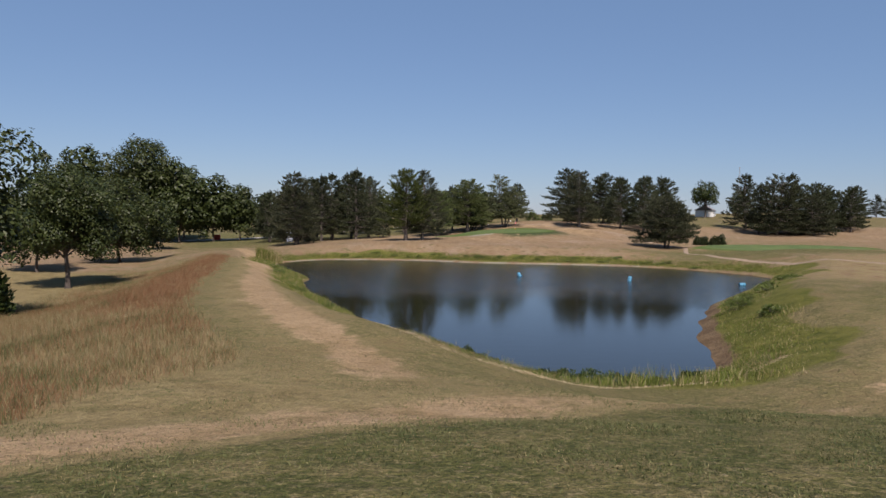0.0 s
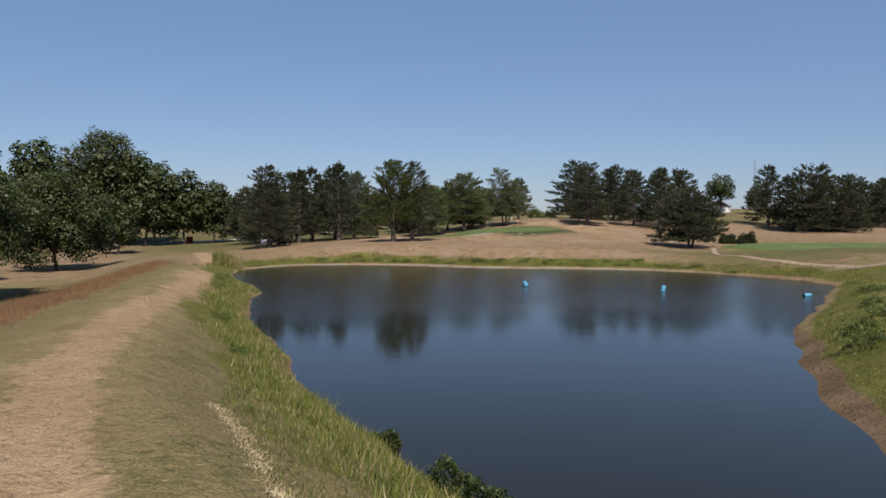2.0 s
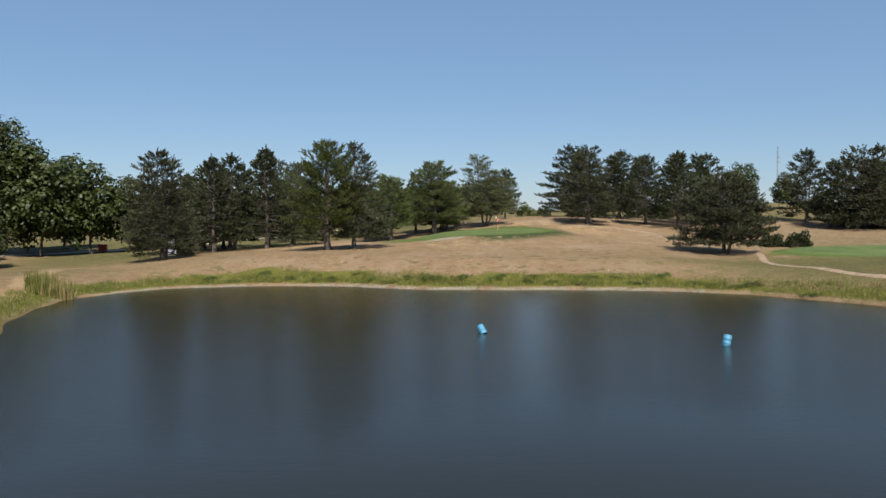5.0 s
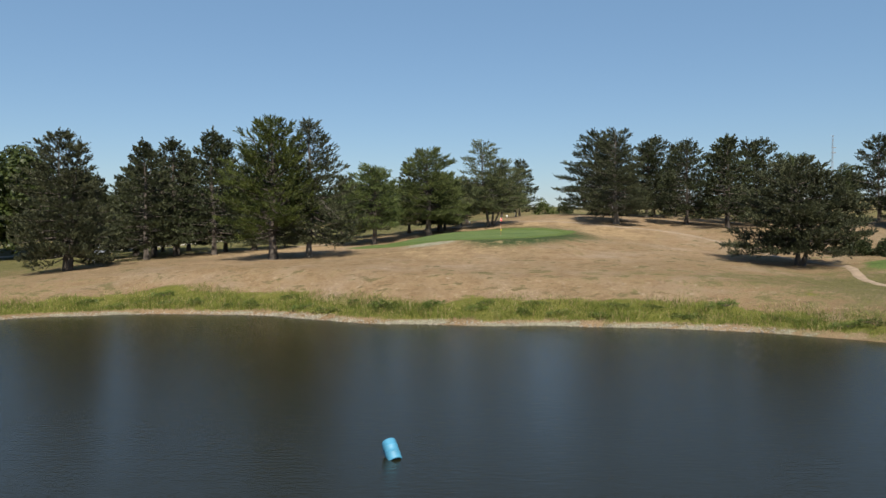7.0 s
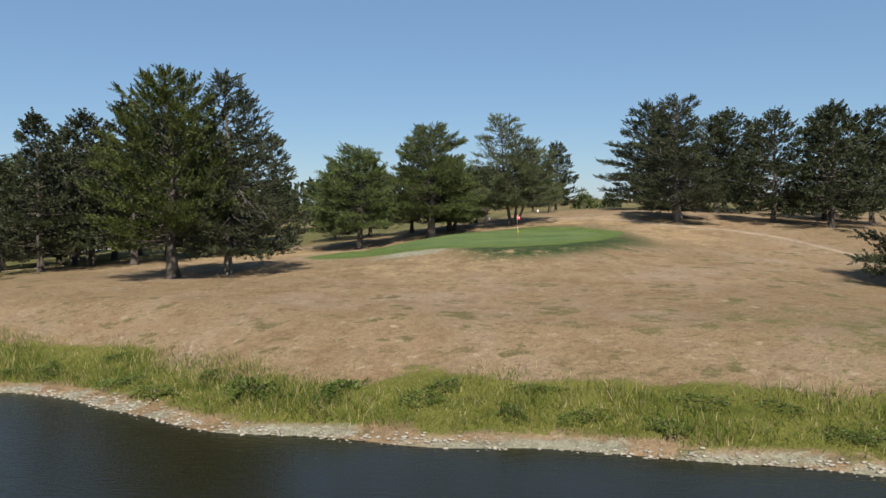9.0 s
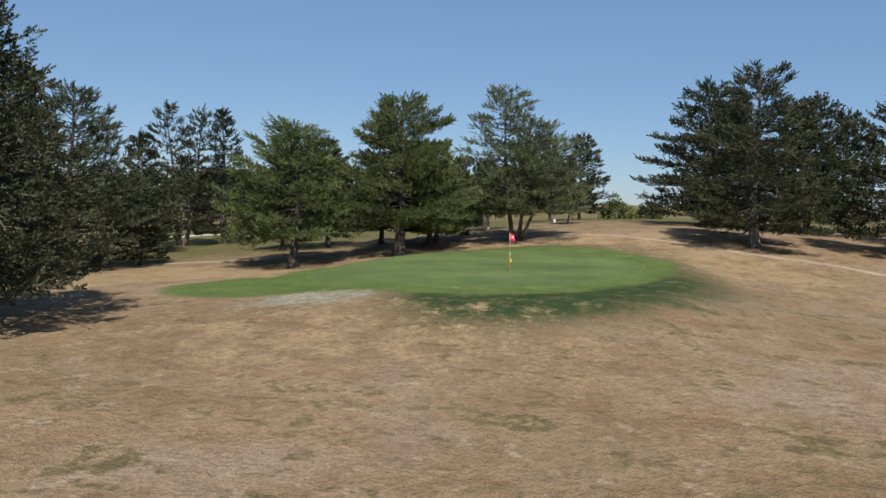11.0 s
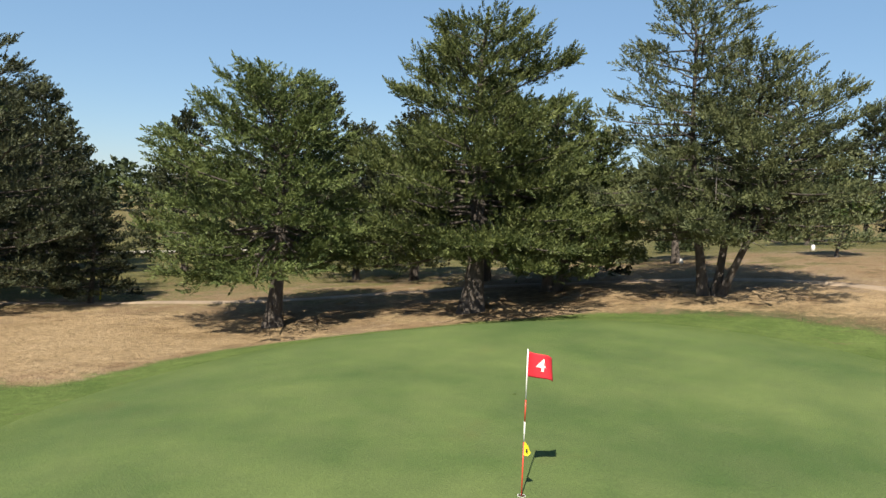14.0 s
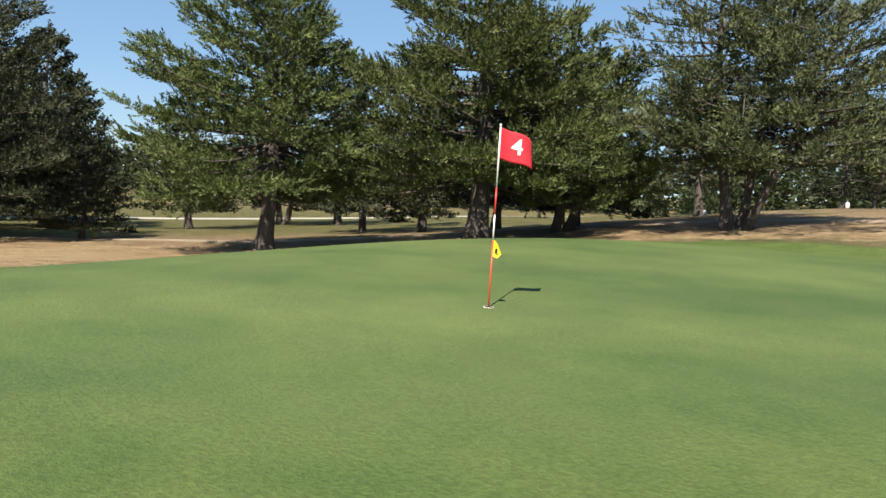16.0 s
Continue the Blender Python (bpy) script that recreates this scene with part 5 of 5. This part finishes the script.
    part("pennant_mark", block(0.03, 0.004, 0.05, 0.045, 0.012, 0.645, 0), BLACK_PLASTIC, pennant)
    cup = tagged(new("hole_cup"), "golf hole with a pale rim and a flat dark disc for its shaded inside", "golf hole")
    cup.matrix_world = pose(x, y, z)
    part("rim", lathe([(0.054, 0.004), (0.062, 0.006), (0.060, 0.001)], 24), WHITE_PAINT, cup)
    # flat disc on the turf, its dark colour stands in for the hole's shade
    part("pit_disc", lathe([(0, 0.003), (0.054, 0.003)], 24), CUP_SHADE, cup)


flagstick()


def barrel(x, y, axis, sunk, label):
    root = tagged(new("barrel"), label, "barrel", "barrels floating in the pond")
    turn = Vector(axis).normalized().to_track_quat("Z", "Y").to_matrix().to_4x4()
    root.matrix_world = Matrix.Translation((x, y, sunk)) @ turn
    r, h = 0.225, 0.345
    part("body", lathe([(0, -h + 0.03), (r - 0.05, -h + 0.03), (r - 0.035, -h), (r - 0.01, -h), (r, -h + 0.03), (r, -0.15), (r + 0.012, -0.135), (r + 0.012, -0.105), (r, -0.09),
                        (r, 0.09), (r + 0.012, 0.105), (r + 0.012, 0.135), (r, 0.15), (r, h - 0.03), (r - 0.01, h), (r - 0.035, h), (r - 0.05, h - 0.03), (0, h - 0.03)], 28), BLUE_PLASTIC, root)
    for bx in (-0.12, 0.12):
        bm = lathe([(0, h - 0.03), (0.04, h - 0.03), (0.04, h - 0.005), (0.03, h), (0, h)], 12)
        bmesh.ops.translate(bm, verts=bm.verts, vec=(bx, 0, 0))
        part("bung", bm, BLUE_PLASTIC, root)
        bm = lathe([(0, -h), (0.045, -h), (0.045, -h + 0.03), (0, -h + 0.03)], 12)
        bmesh.ops.translate(bm, verts=bm.verts, vec=(bx, 0, 0))
        part("fitting", bm, BLACK_PLASTIC, root, "dark fitting in the barrel's end")


barrel(11.49, 94.6, (-0.35, 0.65, 0.62), 0.14, "faded blue plastic barrel floating tilted in the pond")
barrel(24.54, 89.8, (0.27, 0.2, 0.92), 0.20, "blue plastic barrel bobbing almost upright")
barrel(36.55, 85.3, (1.0, 0.12, 0.06), 0.10, "blue plastic barrel lying on its side by the bank")


def portable_toilet(x, y, turn):
    root = tagged(new("portable_toilet"), "grey plastic portable toilet with a white domed roof", "toilet cabin")
    root.matrix_world = pose(x, y, height_at(x, y) - 0.02, 0, 0, turn) @ Matrix.Diagonal((1.1, 1.1, 1.0, 1))
    part("skid", block(1.25, 1.25, 0.14, 0, 0, 0), BLACK_PLASTIC, root)
    for i in range(4):
        bm = block(1.12, 0.05, 2.0, 0, -0.56, 0.14)
        for k in range(5):
            rib = block(0.9, 0.03, 0.05, 0, -0.6, 0.4 + 0.33 * k, 0.008)
            me = bpy.data.meshes.new("rib")
            rib.to_mesh(me)
            rib.free()
            if i:
                bm.from_mesh(me)
        bmesh.ops.rotate(bm, verts=bm.verts, matrix=Matrix.Rotation(i * math.pi / 2, 3, "Z"))
        part("wall", bm, GREY_PLASTIC, root)
    door = part("door", block(0.86, 0.05, 1.86, 0, -0.61, 0.2, 0.015), GREY_PLASTIC, root)
    for k in range(4):
        part("door_rib", block(0.66, 0.025, 0.07, 0, -0.645, 0.45 + 0.4 * k, 0.008), PALE_PLASTIC, door)
    part("handle", block(0.04, 0.05, 0.14, 0.34, -0.66, 1.15), BLACK_PLASTIC, door)
    bm = bmesh.new()
    bmesh.ops.create_grid(bm, x_segments=10, y_segments=10, size=0.64)
    for v in bm.verts:
        v.co.z = 2.12 + 0.24 * (1 - (v.co.x / 0.66) ** 2) * (1 - 0.6 * (v.co.y / 0.66) ** 2)
    for f in bm.faces:
        f.smooth = True
    roof = part("roof", bm, PALE_PLASTIC, root, "white domed plastic roof")
    roof.modifiers.new("thickness", "SOLIDIFY").thickness = 0.04
    bm = lathe([(0.05, 2.1), (0.05, 2.55), (0.07, 2.55), (0.07, 2.6), (0, 2.62)], 12)
    bmesh.ops.translate(bm, verts=bm.verts, vec=(0.42, 0.42, 0))
    part("vent_pipe", bm, BLACK_PLASTIC, root)


portable_toilet(-32.3, 162.3, 22)


def litter_bin(x, y):
    root = tagged(new("refuse_bin"), "red painted metal box standing on the turf", "bin")
    root.matrix_world = pose(x, y, height_at(x, y) - 0.02, 0, 0, 8)
    part("body", block(1.5, 1.0, 1.25, 0, 0, 0.12, 0.03), RED_PAINT, root)
    part("lid", block(1.56, 1.06, 0.1, 0, 0, 1.37, 0.03), RED_PAINT, root)
    for sx in (-0.6, 0.6):
        part("foot", block(0.12, 0.8, 0.14, sx, 0, 0), BLACK_PLASTIC, root)
    for k in (-0.5, 0, 0.5):
        part("stiffener", block(0.06, 0.04, 1.15, k, -0.51, 0.17), RED_PAINT, root)


litter_bin(-58.9, 197)


def post(name, x, y, tall, r, material, label, category, head=None):
    root = tagged(new(name), label, category)
    root.matrix_world = pose(x, y, height_at(x, y) - 0.1)
    part("shaft", lathe([(0, 0), (r, 0), (r, tall), (r * 0.6, tall + r), (0, tall + r)], 12), material, root)
    if head:
        part("head", lathe([(0, tall), (r * 2.6, tall), (r * 3.0, tall + 0.1), (r * 2.6, tall + 0.26), (0, tall + 0.3)], 14), head, root)
    return root


post("ball_washer", -13.9, 178.9, 0.85, 0.05, YELLOW_CLOTH, "yellow post with a white ball washer beside the tee", "ball washer", WHITE_PAINT)
post("boundary_stake", 23.8, 224, 1.0, 0.06, WHITE_PAINT, "white wooden boundary stake in the dry field", "stake")
post("distance_marker", 14.3, 196.1, 0.32, 0.10, WHITE_PAINT, "low white marker on the turf", "marker")
post("distance_marker", 21.0, 203.8, 0.35, 0.12, WHITE_PAINT, "low white marker on the turf", "marker")


def radio_mast(x, y, tall):
    root = tagged(new("radio_mast"), "thin steel radio mast beyond the trees", "mast")
    z = height_at(x, y)
    root.matrix_world = pose(x, y, z)
    for i in range(3):
        a = i * math.tau / 3
        foot, top = Vector((0.28 * math.cos(a), 0.28 * math.sin(a), 0)), Vector((0.16 * math.cos(a), 0.16 * math.sin(a), tall))
        part("leg", np_mesh("leg", *tube([foot, (foot + top) / 2, top], [0.05, 0.05, 0.04], 5)), STEEL, root)
    for k in range(12):
        w = tall * (k + 0.5) / 12
        b = 0.27 - 0.11 * k / 12
        corners = [Vector((b * math.cos(i * math.tau / 3), b * math.sin(i * math.tau / 3), w + (i % 2) * 0.9)) for i in range(4)]
        part("brace", np_mesh("brace", *tube(corners, [0.025] * 4, 4)), STEEL, root)
    for w in (0.72, 0.8):
        part("antenna", block(1.3, 0.12, 0.25, 0.3, 0, tall * w), STEEL, root)


radio_mast(117.8, 283.6, 18)


def house(x, y, turn):
    root = tagged(new("house"), "small white house with a grey shingle roof on the rise", "house")
    root.matrix_world = pose(x, y, height_at(x, y) - 0.1, 0, 0, turn) @ Matrix.Scale(0.8, 4)
    for name, box in (("front_wall", (11, 0.2, 3, 0, -3.5, 0)), ("rear_wall", (11, 0.2, 3, 0, 3.5, 0)), ("side_wall", (0.2, 6.8, 3, -5.4, 0, 0)), ("side_wall", (0.2, 6.8, 3, 5.4, 0, 0))):
        part(name, block(*box, 0.01), SIDING, root)
    bm = bmesh.new()
    ends = [[bm.verts.new((sx, -4.1, 2.9)), bm.verts.new((sx, 0, 5.2)), bm.verts.new((sx, 4.1, 2.9))] for sx in (-6, 6)]
    bm.faces.new((ends[0][0], ends[1][0], ends[1][1], ends[0][1]))
    bm.faces.new((ends[0][1], ends[1][1], ends[1][2], ends[0][2]))
    bm.faces.new(ends[0])
    bm.faces.new(reversed(ends[1]))
    bm.faces.new((ends[0][0], ends[0][2], ends[1][2], ends[1][0]))
    part("roof", bm, SHINGLE, root)
    for wx in (-3.6, -1.0, 3.4):
        win = part("window", block(1.1, 0.1, 1.2, wx, -3.63, 1.1), WHITE_PAINT, root)
        part("pane", block(0.9, 0.04, 1.0, wx, -3.70, 1.2, 0), GLASS_DARK, win)
    part("door", block(0.95, 0.1, 2.05, 1.3, -3.63, 0.1), GREY_PLASTIC, root)


house(97, 262, 62)


def reeds(x, y):
    rng = np.random.default_rng(44)
    n = 1500
    a, r = rng.uniform(0, 6.283, n), 2.0 * np.sqrt(rng.uniform(0, 1, n))
    px, py = x + 1.05 * r * np.cos(a), y + 0.6 * r * np.sin(a)
    tall = rng.uniform(1.0, 2.3, n)
    dry = rng.uniform(size=n) < 0.15 + 0.6 * ease(-1.0, 1.0, px - x)
    blades("cattails", px[~dry], py[~dry], tall[~dry], 0.035, REED, "tall green cattail leaves at the water's edge", 45, 0.12)
    blades("cattails", px[dry], py[dry], tall[dry] * 0.85, 0.035, STRAW, "dry tan cattail stalks at the water's edge", 46, 0.12)


reeds(-25.7, 114.9)


def shore_stones():
    """Pale stones of the far shore: the larger ones singly, the rest as one spread."""
    rng = np.random.default_rng(61)
    line = [p for p in SHORELINE if p[1] > 116 and -20 < p[0] < 40]
    pieces = []
    ico = bmesh.new()
    bmesh.ops.create_icosphere(ico, subdivisions=1, radius=1)
    base = np.array([v.co[:] for v in ico.verts])
    tris = np.array([[v.index for v in f.verts] for f in ico.faces])
    ico.free()
    for _ in range(1300):
        k = rng.integers(0, len(line) - 1)
        f = rng.uniform()
        x = line[k][0] + (line[k + 1][0] - line[k][0]) * f + rng.normal() * 0.5
        y = line[k][1] + (line[k + 1][1] - line[k][1]) * f + rng.normal() * 0.18 + 0.15
        size = rng.uniform(0.02, 0.075) * np.array([1.4, 1.0, 0.5])
        v = base * (1 + 0.22 * rng.normal(size=(len(base), 1))) * size
        pieces.append((v + [x, y, max(height_at(x, y), -0.05) + 0.02], tris))
    thing("shore_stones", np_mesh("shore_stones", *joined(pieces)), STONE, "pale stones and dried mud along the far shore", "stones", "stuff")


shore_stones()


def washed_branch():
    root = tagged(new("fallen_branch"), "long bare branch lying from the bank into the water", "branch")
    root.matrix_world = pose(-18.6, 93.5, 0.0)
    t = np.linspace(0, 1, 8)
    line = np.stack([-3.2 + 4.6 * t, 1.0 - 1.6 * t + 0.15 * np.sin(t * 5), 0.75 - 0.85 * t], 1)
    part("stem", np_mesh("stem", *tube(line, 0.035 - 0.02 * t, 6), True), DEAD, root)


washed_branch()
